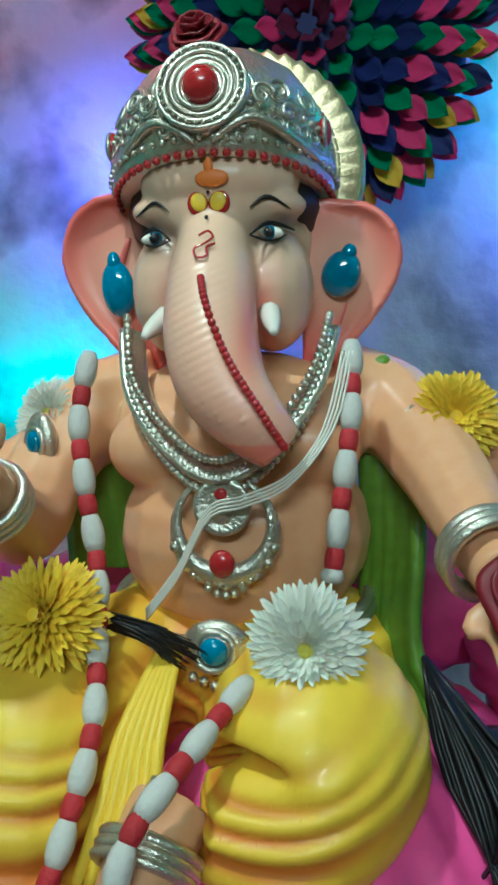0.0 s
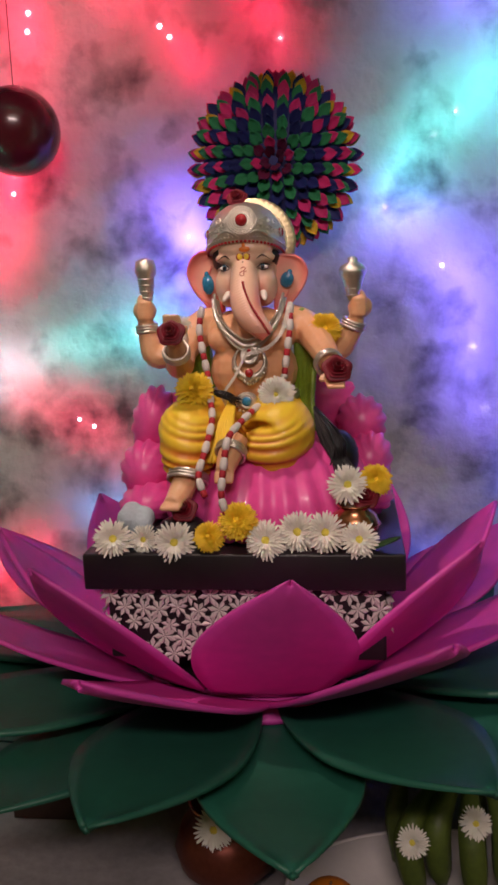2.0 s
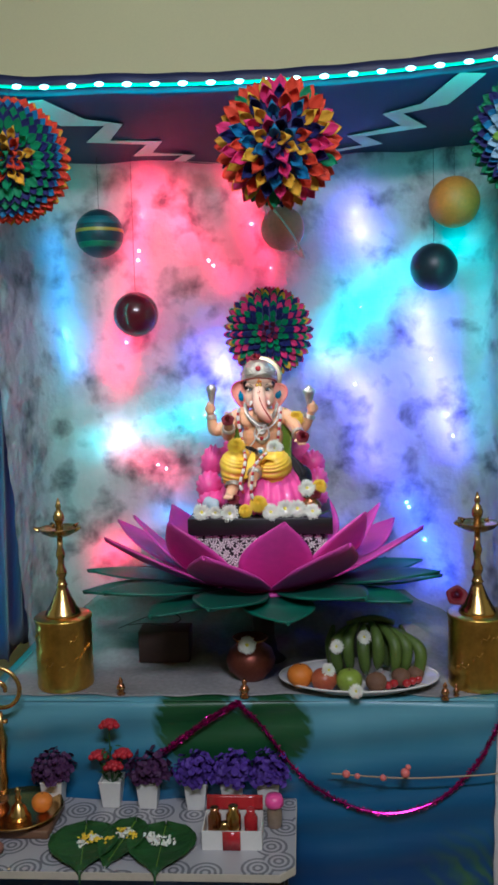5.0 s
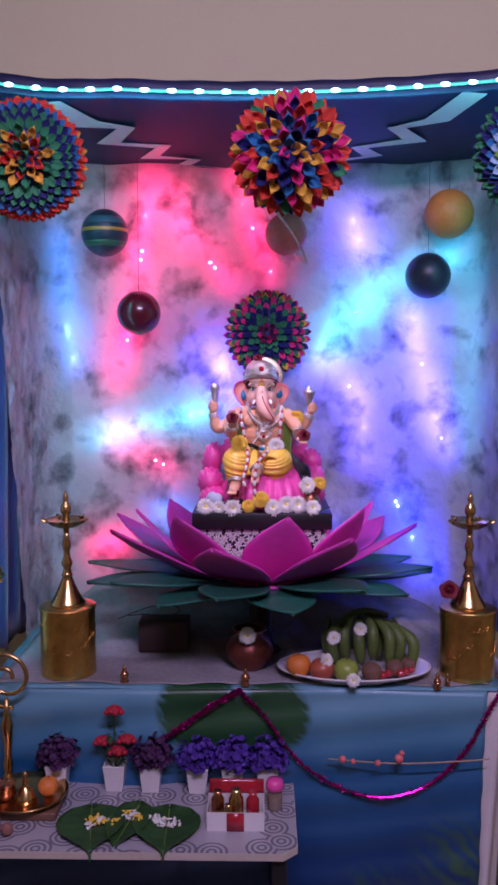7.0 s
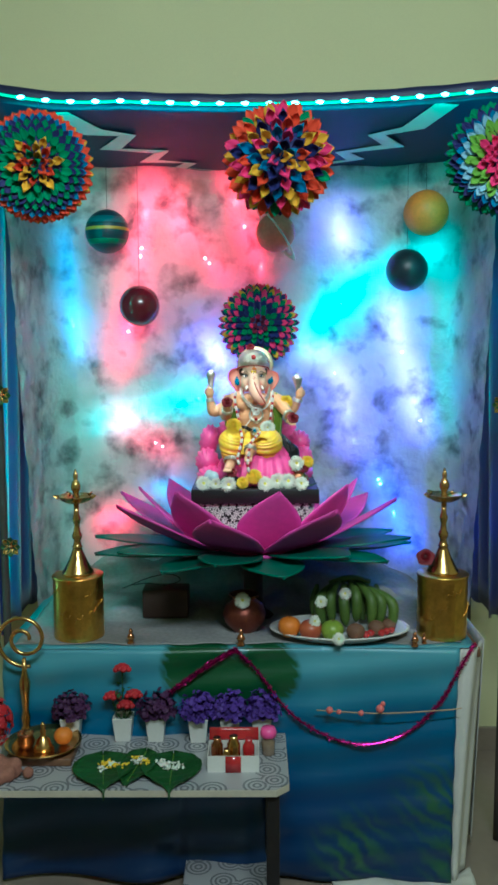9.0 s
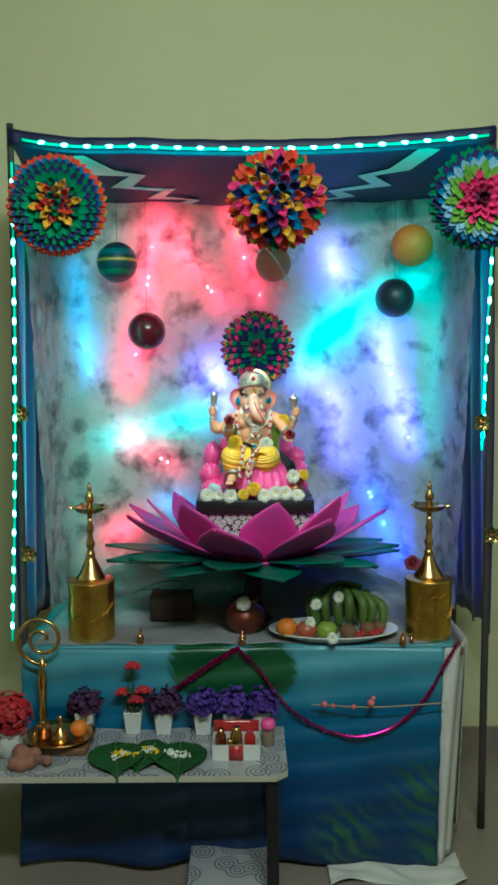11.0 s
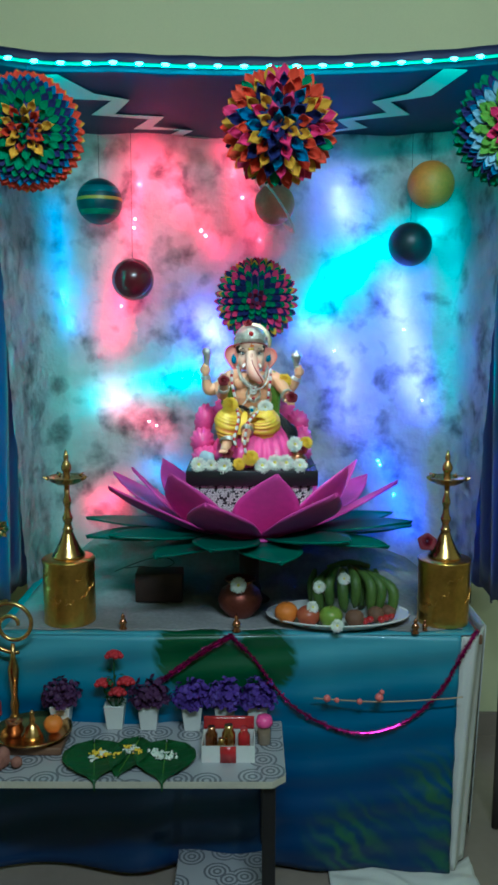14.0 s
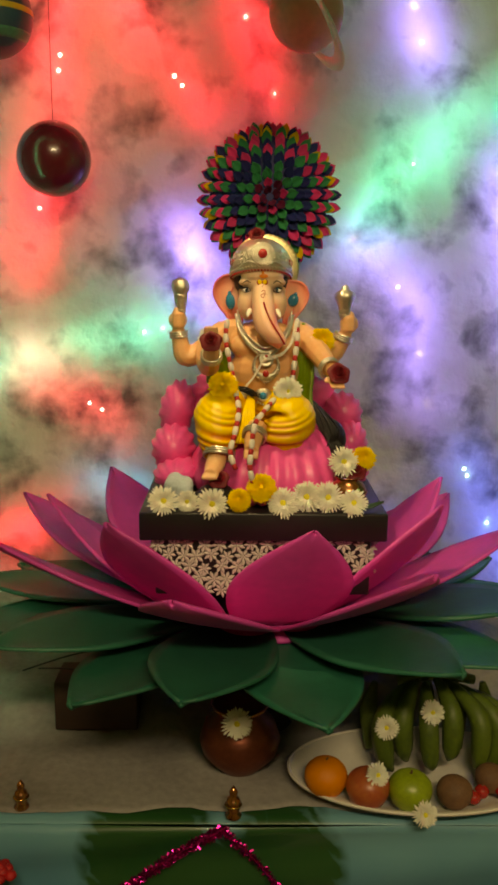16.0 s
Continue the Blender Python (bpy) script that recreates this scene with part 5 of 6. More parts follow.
DAISY_ROWS = ((26, 1.0, 0.0, 0.0), (26, 0.95, 0.22, 0.05), (24, 0.84, 0.46, 0.10), (18, 0.64, 0.75, 0.14))
MUM_ROWS = ((36, 1.0, -0.35, 0.02), (40, 1.0, -0.12, 0.06), (40, 0.98, 0.06, 0.12), (38, 0.92, 0.22, 0.18), (36, 0.84, 0.38, 0.24), (32, 0.75, 0.56, 0.30), (28, 0.64, 0.76, 0.35), (22, 0.52, 0.98, 0.39), (14, 0.40, 1.2, 0.42))


def chrysanthemum(at, r, kind, aim, label, group):
    th = thing("chrysanthemum", at, label, "flower", group)
    turn = Vector(aim).to_track_quat("Z", "Y").to_matrix().to_4x4()
    yellow = kind == "yellow"
    me = flower_meshes(r, DAISY_ROWS if kind == "daisy" else MUM_ROWS, kind)
    me.materials.append(PETALYELLOW if yellow else PETALWHITE)
    ob = new("petals", me)
    ob.parent, ob.matrix_basis = th, turn
    tagged(ob, kind="stuff")
    bm = bmesh.new()
    ball(bm, (0, 0, r * (0.10 if kind == "daisy" else 0.40)), (r * (0.30 if kind == "daisy" else 0.22),) * 2 + (r * 0.2,), seg=14, rings=8)
    bmesh.ops.transform(bm, matrix=turn, verts=bm.verts)
    part("heart", bm, HEART if not yellow else PETALYELLOW, th, "greenish yellow heart" if not yellow else "")
    bm = bmesh.new()
    lathe(bm, [(r * 0.16, -r * 0.22), (r * 0.24, -r * 0.02), (r * 0.1, 0.0)], seg=10)
    bmesh.ops.transform(bm, matrix=turn, verts=bm.verts)
    part("calyx", bm, LEAF, th)


def rose(at, r, aim, label, group="red roses"):
    th = thing("rose", at, label, "flower", group)
    turn = Vector(aim).to_track_quat("Z", "Y").to_matrix().to_4x4()
    for k, (count, rad, h) in enumerate(((3, 0.20, 0.80), (4, 0.40, 0.70), (5, 0.62, 0.52), (6, 0.80, 0.32), (7, 0.98, 0.08))):
        for i in range(count):
            bm = bmesh.new()
            a = 2 * math.pi * i / count + k

            def place(u, v, a=a, rad=rad, h=h, count=count):
                b = a + (v - 0.5) * 2 * math.pi / count * 1.5
                e = 1 - 0.25 * (2 * v - 1) ** 4
                q = r * (0.15 + (rad - 0.15) * math.sin(u * 1.45)) * (1 + 0.06 * math.sin(5 * b))
                return (q * math.cos(b), q * math.sin(b), r * (h * u * e - 0.15 * u ** 3 - 0.1))

            plate_mesh(bm, place, 4, 8, r * 0.03)
            bmesh.ops.transform(bm, matrix=turn, verts=bm.verts)
            part("petal", bm, ROSERED, th)


FR = "flowers along the board"
for x, y, z, r, kind in ((-0.184, 0.226, 1.266, 0.026, "daisy"), (-0.143, 0.232, 1.264, 0.020, "daisy"), (-0.101, 0.226, 1.262, 0.027, "daisy"), (-0.054, 0.228, 1.268, 0.020, "yellow"),
                         (-0.016, 0.234, 1.288, 0.025, "yellow"), (0.021, 0.226, 1.263, 0.027, "daisy"), (0.063, 0.237, 1.272, 0.027, "daisy"), (0.099, 0.233, 1.272, 0.027, "daisy"), (0.143, 0.226, 1.264, 0.025, "daisy"),
                         (0.128, 0.270, 1.327, 0.026, "daisy"), (0.166, 0.285, 1.330, 0.021, "yellow")):
    chrysanthemum((x, y, z), r, kind, (random.uniform(-0.2, 0.2), -1, random.uniform(0.25, 0.6)),
                  "white chrysanthemum with a greenish heart laid on the black board" if kind == "daisy" else "small full yellow chrysanthemum laid on the black board", FR)
FS = "flowers on the statue"
chrysanthemum((-0.084, 0.336, 1.449), 0.027, "yellow", (-0.15, -1, 0.55), "full yellow chrysanthemum resting on the statue's knee", FS)
chrysanthemum((0.032, 0.334, 1.441), 0.0255, "white", (0.0, -1, 0.25), "full white chrysanthemum resting on the statue's knee", FS)
chrysanthemum((0.098, 0.420, 1.526), 0.024, "yellow", (0.1, -1, 0.3), "full yellow chrysanthemum tucked behind the statue's arm", FS)
chrysanthemum((-0.112, 0.428, 1.530), 0.021, "white", (-0.1, -1, 0.3), "white chrysanthemum tucked behind the statue's arm", FS)
rose((-0.105, 0.292, 1.536), 0.020, (0, -1, 0.5), "dark red rose held in the statue's raised hand")
rose((0.118, 0.283, 1.483), 0.021, (0.2, -1, 0.7), "dark red rose lying in the statue's open hand")
rose((-0.090, 0.245, 1.303), 0.019, (0, -1, 0.7), "dark red rose lying on the small dark mouse")
rose((0.152, 0.270, 1.312), 0.019, (0, -1, 0.9), "dark red rose standing in the copper pot")
rose((-0.026, 0.430, 1.722), 0.016, (-0.1, -0.8, 0.8), "dark red rose set on the statue's crown")

# cotton and thread garland
garland = thing("cotton_garland", (0.0, 0.34, 1.45), "garland of white cotton puffs bound with red thread", "garland")
for line in ([(-0.078, 0.392, 1.566), (-0.081, 0.380, 1.535), (-0.076, 0.368, 1.505), (-0.068, 0.356, 1.470), (-0.062, 0.334, 1.440), (-0.056, 0.304, 1.412), (-0.062, 0.278, 1.378), (-0.070, 0.258, 1.345), (-0.060, 0.246, 1.318)],
             [(0.050, 0.398, 1.567), (0.050, 0.380, 1.535), (0.046, 0.366, 1.500), (0.041, 0.354, 1.462)],
             [(0.008, 0.322, 1.430), (-0.014, 0.278, 1.412), (-0.028, 0.258, 1.394), (-0.033, 0.244, 1.362), (-0.036, 0.232, 1.325), (-0.030, 0.228, 1.298)]):
    pts = smooth_path(line, 200)
    seg = np.linalg.norm(np.diff(pts, axis=0), axis=1)
    run = np.concatenate([[0], np.cumsum(seg)])
    k, s = 0, 0.0
    while s < run[-1] - 0.006:
        L = 0.0185 if k % 2 == 0 else 0.0105
        ts = np.linspace(s, min(run[-1], s + L), 6)
        p = [tuple(np.array([np.interp(t, run, pts[:, c]) for c in range(3)]) - np.array(garland.location)) for t in ts]
        bm = bmesh.new()
        if k % 2 == 0:
            tube(bm, p, [0.0034, 0.0048, 0.0054, 0.0055, 0.0050, 0.0036], seg=10)
            part("cotton_puff", bm, WHITE, garland)
        else:
            tube(bm, p, [0.0036, 0.0043, 0.0045, 0.0045, 0.0043, 0.0036], seg=10)
            part("thread_binding", bm, material("red_thread", (0.45, 0.02, 0.03), 0.7, vary=0.2, scale=100, bump=0.4) if k == 1 and line[0][0] < -0.07 else bpy.data.materials["red_thread"], garland)
        s, k = s + L - 0.001, k + 1
string = thing("white_thread", (0.0, 0.35, 1.50), "loose strands of white sacred thread across the statue", "thread")
for k in range(4):
    bm = bmesh.new()
    e = 0.0016 * k
    tube(bm, [tuple(np.array(p) - np.array((0.0, 0.35, 1.50))) for p in [(0.046 + e, 0.390, 1.563), (0.038 + e, 0.372, 1.530), (0.024, 0.352, 1.512 - e), (0.005, 0.345, 1.504 - e), (-0.012, 0.347, 1.498 - e), (-0.028, 0.352, 1.470 - e), (-0.045, 0.354, 1.448 - e)]], 0.0006, n=24, seg=6)
    part("strand", bm, IVORY, string)


# ---- on the black board ----
pot = thing("copper_pot", (0.137, 0.270, BZ), "small round copper pot standing on the black board", "pot")
bm = bmesh.new()
lathe(bm, [(0.014, 0.0), (0.018, 0.002), (0.031, 0.014), (0.034, 0.026), (0.029, 0.039), (0.019, 0.046), (0.021, 0.050), (0.024, 0.052), (0.021, 0.053), (0.016, 0.046)], seg=28)
part("body", bm, COPPER, pot)
bm = bmesh.new()
ring(bm, (0, 0, 0.026), 0.0342, 0.0012, 0)
part("band", bm, COPPER, pot)
lump = thing("cotton_tuft", (-0.163, 0.262, BZ), "pale bluish tuft of cotton on the black board", "cotton")
bm = bmesh.new()
for k in range(9):
    ball(bm, (random.uniform(-.018, .018), random.uniform(-.012, .012), random.uniform(0.014, .045)), random.uniform(0.013, 0.018), seg=10, rings=7)
part("tuft", fuse(bm, 0.003, 3), material("pale_blue_cotton", (0.42, 0.52, 0.58), 0.9, vary=0.15, scale=60, bump=0.6), lump)
bm = bmesh.new()
plate_mesh(bm, petal_place(0.045, 0.03, 0.008, 0.008, 0.5, 0.1), 10, 6, 0.0008)
leafy = thing("green_leaf", (0.150, 0.232, BZ + 0.002), "small green leaf lying on the black board", "leaf", turn=-10)
part("blade", bm, LEAF, leafy)

# ---- on the altar table ----
TZ = 0.7575


def oil_lamp(x, y, label):
    tin = thing("foil_tin", (x, y, TZ), "round tin wrapped in creased gold foil", "tin", "gold tins")
    bm = bmesh.new()
    prof = [(0.082, 0.0), (0.083, 0.003)] + [(0.0825 + 0.0012 * math.sin(9 * k), 0.003 + 0.2 * k / 14) for k in range(1, 14)] + [(0.085, 0.204), (0.086, 0.208), (0.083, 0.211), (0.02, 0.2105)]
    lathe(bm, prof, seg=40, flute=0.006, flutes=9)
    part("wrap", bm, GOLDFOIL, tin)
    for k in range(7):
        bm = bmesh.new()
        a = radians(-150 + 20 * k + random.uniform(-6, 6))
        z = 0.05 + 0.12 * random.random()
        tube(bm, [(0.0845 * math.cos(a + d), 0.0845 * math.sin(a + d), z + e) for d, e in ((0, 0), (0.08, 0.012), (0.2, 0.008), (0.3, 0.022))], 0.0016, n=10, seg=6)
        part("crease", bm, GOLDFOIL, tin)
    lamp = thing("brass_oil_lamp", (x, y, TZ + 0.2112), label, "oil lamp", "brass oil lamps")
    bm = bmesh.new()
    lathe(bm, [(0.052, 0), (0.054, 0.004), (0.050, 0.012), (0.040, 0.028), (0.027, 0.055), (0.018, 0.078), (0.014, 0.088), (0.018, 0.092), (0.014, 0.097), (0.0105, 0.112), (0.016, 0.124), (0.0165, 0.132), (0.011, 0.145),
               (0.009, 0.165), (0.013, 0.180), (0.0135, 0.188), (0.0085, 0.205), (0.009, 0.238)], seg=24)
    part("stem", bm, BRASS, lamp)
    bm = bmesh.new()
    lathe(bm, [(0.009, 0.236), (0.030, 0.240), (0.050, 0.250), (0.060, 0.262), (0.063, 0.264), (0.061, 0.2655), (0.050, 0.256), (0.025, 0.249), (0.009, 0.249)], seg=40)
    dish = part("dish", bm, BRASS, lamp)
    for i in range(5):
        a = radians(72 * i - 90)
        bm = bmesh.new()
        tube(bm, [(0.056 * math.cos(a), 0.056 * math.sin(a), 0.2605), (0.066 * math.cos(a), 0.066 * math.sin(a), 0.2645), (0.074 * math.cos(a), 0.074 * math.sin(a), 0.2675)], [0.010, 0.007, 0.003], n=6, seg=8, squash=0.4)
        part("spout", bm, BRASS, dish)
    bm = bmesh.new()
    lathe(bm, [(0.009, 0.248), (0.0125, 0.262), (0.008, 0.272), (0.0155, 0.286), (0.0165, 0.298), (0.011, 0.312), (0.006, 0.318), (0.009, 0.326), (0.007, 0.336), (0.002, 0.352)], seg=18)
    part("finial", bm, BRASS, lamp)
    return lamp


oil_lamp(-0.605, 0.195, "tall brass oil lamp standing on a gold foil tin")
oil_lamp(0.612, 0.195, "tall brass oil lamp on a tin beside a red rose")
rose((0.548, 0.165, 1.030), 0.030, (-0.2, -0.8, 0.6), "dark red cloth rose leaning beside the oil lamp", "cloth roses")
stalk = thing("rose_stalk", (0.575, 0.19, TZ + 0.2112), "thin green stalk of the cloth rose", "stalk")
bm = bmesh.new()
tube(bm, [(0, -0.0, 0), (-0.012, -0.01, 0.03), (-0.024, -0.02, 0.058)], 0.003, n=8, seg=6)
part("stem", bm, LEAF, stalk)

tray = thing("fruit_tray", (0.268, 0.185, TZ), "oval white tray heaped with fruit", "tray")
bm = bmesh.new()
lathe(bm, [(0.60, 0.0), (0.66, 0.0), (0.80, 0.012), (0.97, 0.026), (1.0, 0.027), (1.0, 0.030), (0.96, 0.031), (0.78, 0.016), (0.62, 0.006), (0.02, 0.005)], seg=56, m=Matrix.Diagonal((0.232, 0.135, 1, 1)))
part("dish", bm, POTWHITE, tray)
bm = bmesh.new()
tube(bm, [(0.231 * math.cos(a), 0.134 * math.sin(a), 0.0305) for a in np.linspace(0, 2 * math.pi, 65).tolist()], 0.0028, seg=8)
part("rim", bm, POTWHITE, tray, "rolled white rim")


def fruit(name, at, r, mat, label, category, dent=0.12, lobes=0, squash=0.94):
    th = thing(name, at, label, category, "fruit on the tray")
    bm = bmesh.new()
    prof = []
    for k in range(17):
        p = math.pi * k / 16
        rr = r * math.sin(p) * (1 + 0.03 * math.cos(3 * p))
        prof.append((max(rr, 0.0004), -r * squash * math.cos(p) * (1 - dent * math.exp(-(rr / r / 0.28) ** 2))))
    lathe(bm, prof, (0, 0, r * squash), seg=28, flute=0.012 if lobes else 0, flutes=lobes)
    part("skin", bm, mat, th)
    bm = bmesh.new()
    tube(bm, [(0, 0, r * squash * (1.85)), (0.002, 0, r * squash * 2.05)], [0.0022, 0.0016], seg=6)
    part("stalk", bm, WOOD, th)


ORG = material("orange_peel", (0.75, 0.22, 0.015), 0.5, vary=0.12, scale=60, bump=0.5, fine=500)
RED = material("red_apple_skin", (0.34, 0.035, 0.03), 0.35, vary=0.5, scale=40, bump=0.05, other=(0.45, 0.14, 0.05))
GRN = material("green_apple_skin", (0.26, 0.36, 0.04), 0.35, vary=0.25, scale=40, bump=0.05)
BRN = material("brown_fruit_skin", (0.18, 0.09, 0.05), 0.7, vary=0.3, scale=80, bump=0.4)
fruit("orange", (0.098, 0.128, TZ + 0.0135), 0.037, ORG, "ripe orange with dark marks on the tray", "orange", 0.06)
fruit("red_apple", (0.166, 0.100, TZ + 0.012), 0.037, RED, "dark red apple on the tray", "apple", lobes=5)
fruit("green_apple", (0.236, 0.094, TZ + 0.012), 0.037, GRN, "pale green apple on the tray", "apple", lobes=5)
fruit("brown_fruit", (0.312, 0.098, TZ + 0.0125), 0.030, BRN, "rough brown fruit on the tray", "fruit", 0.02)
fruit("brown_fruit", (0.385, 0.140, TZ + 0.014), 0.027, BRN, "rough brown fruit on the tray", "fruit", 0.02)
fruit("brown_fruit", (0.430, 0.165, TZ + 0.017), 0.024, BRN, "rough brown fruit on the tray", "fruit", 0.02)
for k in range(6):
    fruit("red_date", (0.345 + 0.018 * k, 0.098 + 0.010 * (k % 3) + 0.006 * k, TZ + 0.019), 0.0125, REDGEM, "small dark red date on the tray", "date", 0.0)
bunch = thing("banana_bunch", (0.30, 0.215, TZ + 0.007), "bunch of green bananas standing on the tray", "bananas")
for u, reach, lift in ((0.0, 0.012, 0.0), (0.17, 0.0, 0.012), (0.33, 0.016, 0.004), (0.52, 0.004, 0.016), (0.70, 0.018, 0.010), (0.86, 0.002, 0.0), (1.0, 0.014, -0.012)):
    top = Vector((0.005 + (u - 0.5) * 0.085, 0.038, 0.150 + lift * 0.6))
    low = Vector((-0.085 + 0.20 * u + reach * 0.6, -0.024 - reach, 0.022 + lift))
    side = (u - 0.42) * 0.10
    mid = (top + low) / 2 + Vector((side, -0.036, 0.026))
    bm = bmesh.new()
    tube(bm, [top, top.lerp(mid, 0.25) + Vector((side * 0.3, -0.010, 0.004)), mid, mid.lerp(low, 0.7) + Vector((side * 0.2, -0.006, 0)), low], [0.0055, 0.0115, 0.0185, 0.0165, 0.004], n=18, seg=6)
    part("banana", bm, BANANA, bunch)
for k in range(5):
    u = k / 4
    bm = bmesh.new()
    tube(bm, [(-0.10 + 0.2 * u, 0.055, 0.145), (-0.11 + 0.22 * u, 0.052, 0.09), (-0.11 + 0.22 * u, 0.03, 0.025)], [0.006, 0.017, 0.008], n=14, seg=7)
    part("banana", bm, BANANA, bunch)
bm = bmesh.new()
tube(bm, [(-0.06, 0.045, 0.15), (0.01, 0.045, 0.168), (0.08, 0.045, 0.155)], [0.009, 0.012, 0.009], n=10)
part("stalk", bm, BANANA, bunch)
for x, y, z in ((0.285, 0.168, 0.905), (0.178, 0.085, 0.838), (0.252, 0.046, 0.792), (0.205, 0.16, 0.88)):
    chrysanthemum((x, y, z), 0.020, "daisy", (random.uniform(-.3, .3), -1, 0.5), "small white chrysanthemum tucked among the fruit", "flowers on the fruit")

kalash = thing("water_pot", (-0.05, 0.235, TZ), "dark copper water pot under the lotus", "pot")
bm = bmesh.new()
lathe(bm, [(0.035, 0), (0.04, 0.004), (0.068, 0.035), (0.074, 0.06), (0.064, 0.090), (0.040, 0.108), (0.040, 0.118), (0.052, 0.126), (0.048, 0.128), (0.034, 0.112)], seg=32)
part("body", bm, material("dark_copper", (0.20, 0.055, 0.035), 0.4, 0.7, vary=0.3, scale=30), kalash)
bm = bmesh.new()
ring(bm, (0, 0, 0.1265), 0.0505, 0.0030)
part("lip", bm, COPPER, kalash, "bright copper lip")
chrysanthemum((-0.055, 0.165, 0.884), 0.026, "daisy", (0, -1, 0.4), "white chrysanthemum leaning on the water pot", "flowers on the altar")
crate = thing("brown_box", (-0.330, 0.375, TZ), "plain dark brown box half sunk in cotton", "box")
bm = bmesh.new()
box(bm, (0, 0, 0.065), (0.16, 0.09, 0.10), 0.003)
part("carton", bm, material("dark_cardboard", (0.05, 0.025, 0.018), 0.7, vary=0.2, scale=20), crate)
wire = thing("black_cable", (-0.33, 0.36, TZ), "loose coil of thin black cable on the box", "cable")
bm = bmesh.new()
tube(bm, [(-0.12, 0.02, 0.12), (-0.06, -0.01, 0.135), (0.0, 0.0, 0.125), (0.05, 0.01, 0.14), (0.02, 0.03, 0.155), (-0.05, 0.02, 0.15), (-0.16, 0.05, 0.10)], 0.002, n=50, seg=6)
part("lead", bm, DARK, wire)


def ornament(at, s, label):
    th = thing("small_ornament", at, label, "ornament", "small ornaments")
    bm = bmesh.new()
    lathe(bm, [(0.012, 0), (0.013, 0.003), (0.008, 0.008), (0.012, 0.020), (0.010, 0.030), (0.005, 0.034), (0.007, 0.042), (0.001, 0.052)], seg=14)
    bmesh.ops.scale(bm, vec=(s, s, s), verts=bm.verts)
    part("body", bm, COPPER, th)
    bm = bmesh.new()
    ring(bm, (0, 0, 0.021 * s), 0.012 * s, 0.0014 * s, seg=18, side=6)
    part("band", bm, BRASS, th, "gilt band")


ornament((-0.420, 0.110, TZ), 1.0, "tiny red and gilt turned ornament on the altar")
ornament((0.500, 0.075, TZ), 0.95, "tiny red and gilt turned ornament beside the tray")
ornament((-0.060, 0.088, TZ), 1.1, "red and gilt turned ornament at the table's edge")
ornament((0.535, 0.10, TZ), 0.7, "tiny red and gilt turned ornament beside the tray")

# tinsel along the table's front
tinsel = thing("tinsel_garland", (0.0, 0.05, 0.6), "magenta tinsel garland looped along the table front", "garland")
for line in ([(-0.345, 0.045, 0.575), (-0.25, 0.040, 0.648), (-0.15, 0.050, 0.715), (-0.075, 0.058, 0.755)],
             [(-0.075, 0.056, 0.752), (-0.01, 0.048, 0.690), (0.09, 0.036, 0.560), (0.20, 0.028, 0.485), (0.33, 0.022, 0.452), (0.46, 0.030, 0.482), (0.57, 0.040, 0.575), (0.64, 0.052, 0.690), (0.690, 0.066, 0.768)]):
    pts = smooth_path(line, 260)
    bm = bmesh.new()
    tube(bm, [tuple(np.array(p) - np.array(tinsel.location)) for p in pts[::8]], 0.0035, seg=6)
    for p in pts:
        for _ in range(5):
            a = Vector(p) - tinsel.location
            d = Vector((random.gauss(0, 1), random.gauss(0, 1), random.gauss(0, 1))).normalized()
            s = d.orthogonal().normalized() * 0.0014
            e = a + d * random.uniform(0.007, 0.012)
            bm.faces.new([bm.verts.new(v) for v in (a - s, a + s, e + s, e - s)])
    tagged(part("tinsel_strand", bm, TINSEL, tinsel, smooth=False), kind="stuff")

# thin cord with beads across the printed sheet
beadcord = thing("bead_cord", (0.38, 0.02, 0.57), "thin pale cord with small coral beads on the sheet", "cord")
bm = bmesh.new()
tube(bm, [(-0.20, -0.004, 0.0), (0.0, -0.016, -0.006), (0.20, -0.016, 0.004), (0.26, -0.006, 0.006)], 0.0022, n=20, seg=6)
part("string", bm, material("straw_cord", (0.42, 0.30, 0.18), 0.8, vary=0.2), beadcord)
for x, z, r in ((-0.16, 0.006, 0.011), (-0.13, 0.0, 0.008), (0.0, 0.010, 0.013), (0.008, 0.026, 0.008), (-0.06, -0.004, 0.009)):
    bm = bmesh.new()
    ball(bm, (x, -0.018, z), r, seg=12, rings=8)
    part("bead", bm, EARPINK, beadcord)

# rosettes on the curtain edges
for x, y, z in ((-0.845, 0.235, 1.565), (-0.835, 0.25, 1.055), (0.800, 0.245, 1.525), (0.845, 0.25, 1.115)):
    th = thing("curtain_rosette", (x, y - 0.02, z), "small gilt rosette pinned to the curtain's edge", "rosette", "curtain rosettes")
    for i in range(8):
        bm = bmesh.new()
        plate_mesh(bm, petal_place(0.034, 0.022, 0.006, 0.004, 0.55, 0.3), 6, 4, 0.0008)
        bmesh.ops.transform(bm, matrix=pose(0, 0, 0, 90, 0, 0) @ pose(0, 0, 0, 0, 0, 45 * i), verts=bm.verts)
        part("petal", bm, BRASS if i % 2 else LEAF, th)
    bm = bmesh.new()
    ball(bm, (0, -0.006, 0), 0.009, seg=12, rings=8)
    part("button", bm, COPPER, th)

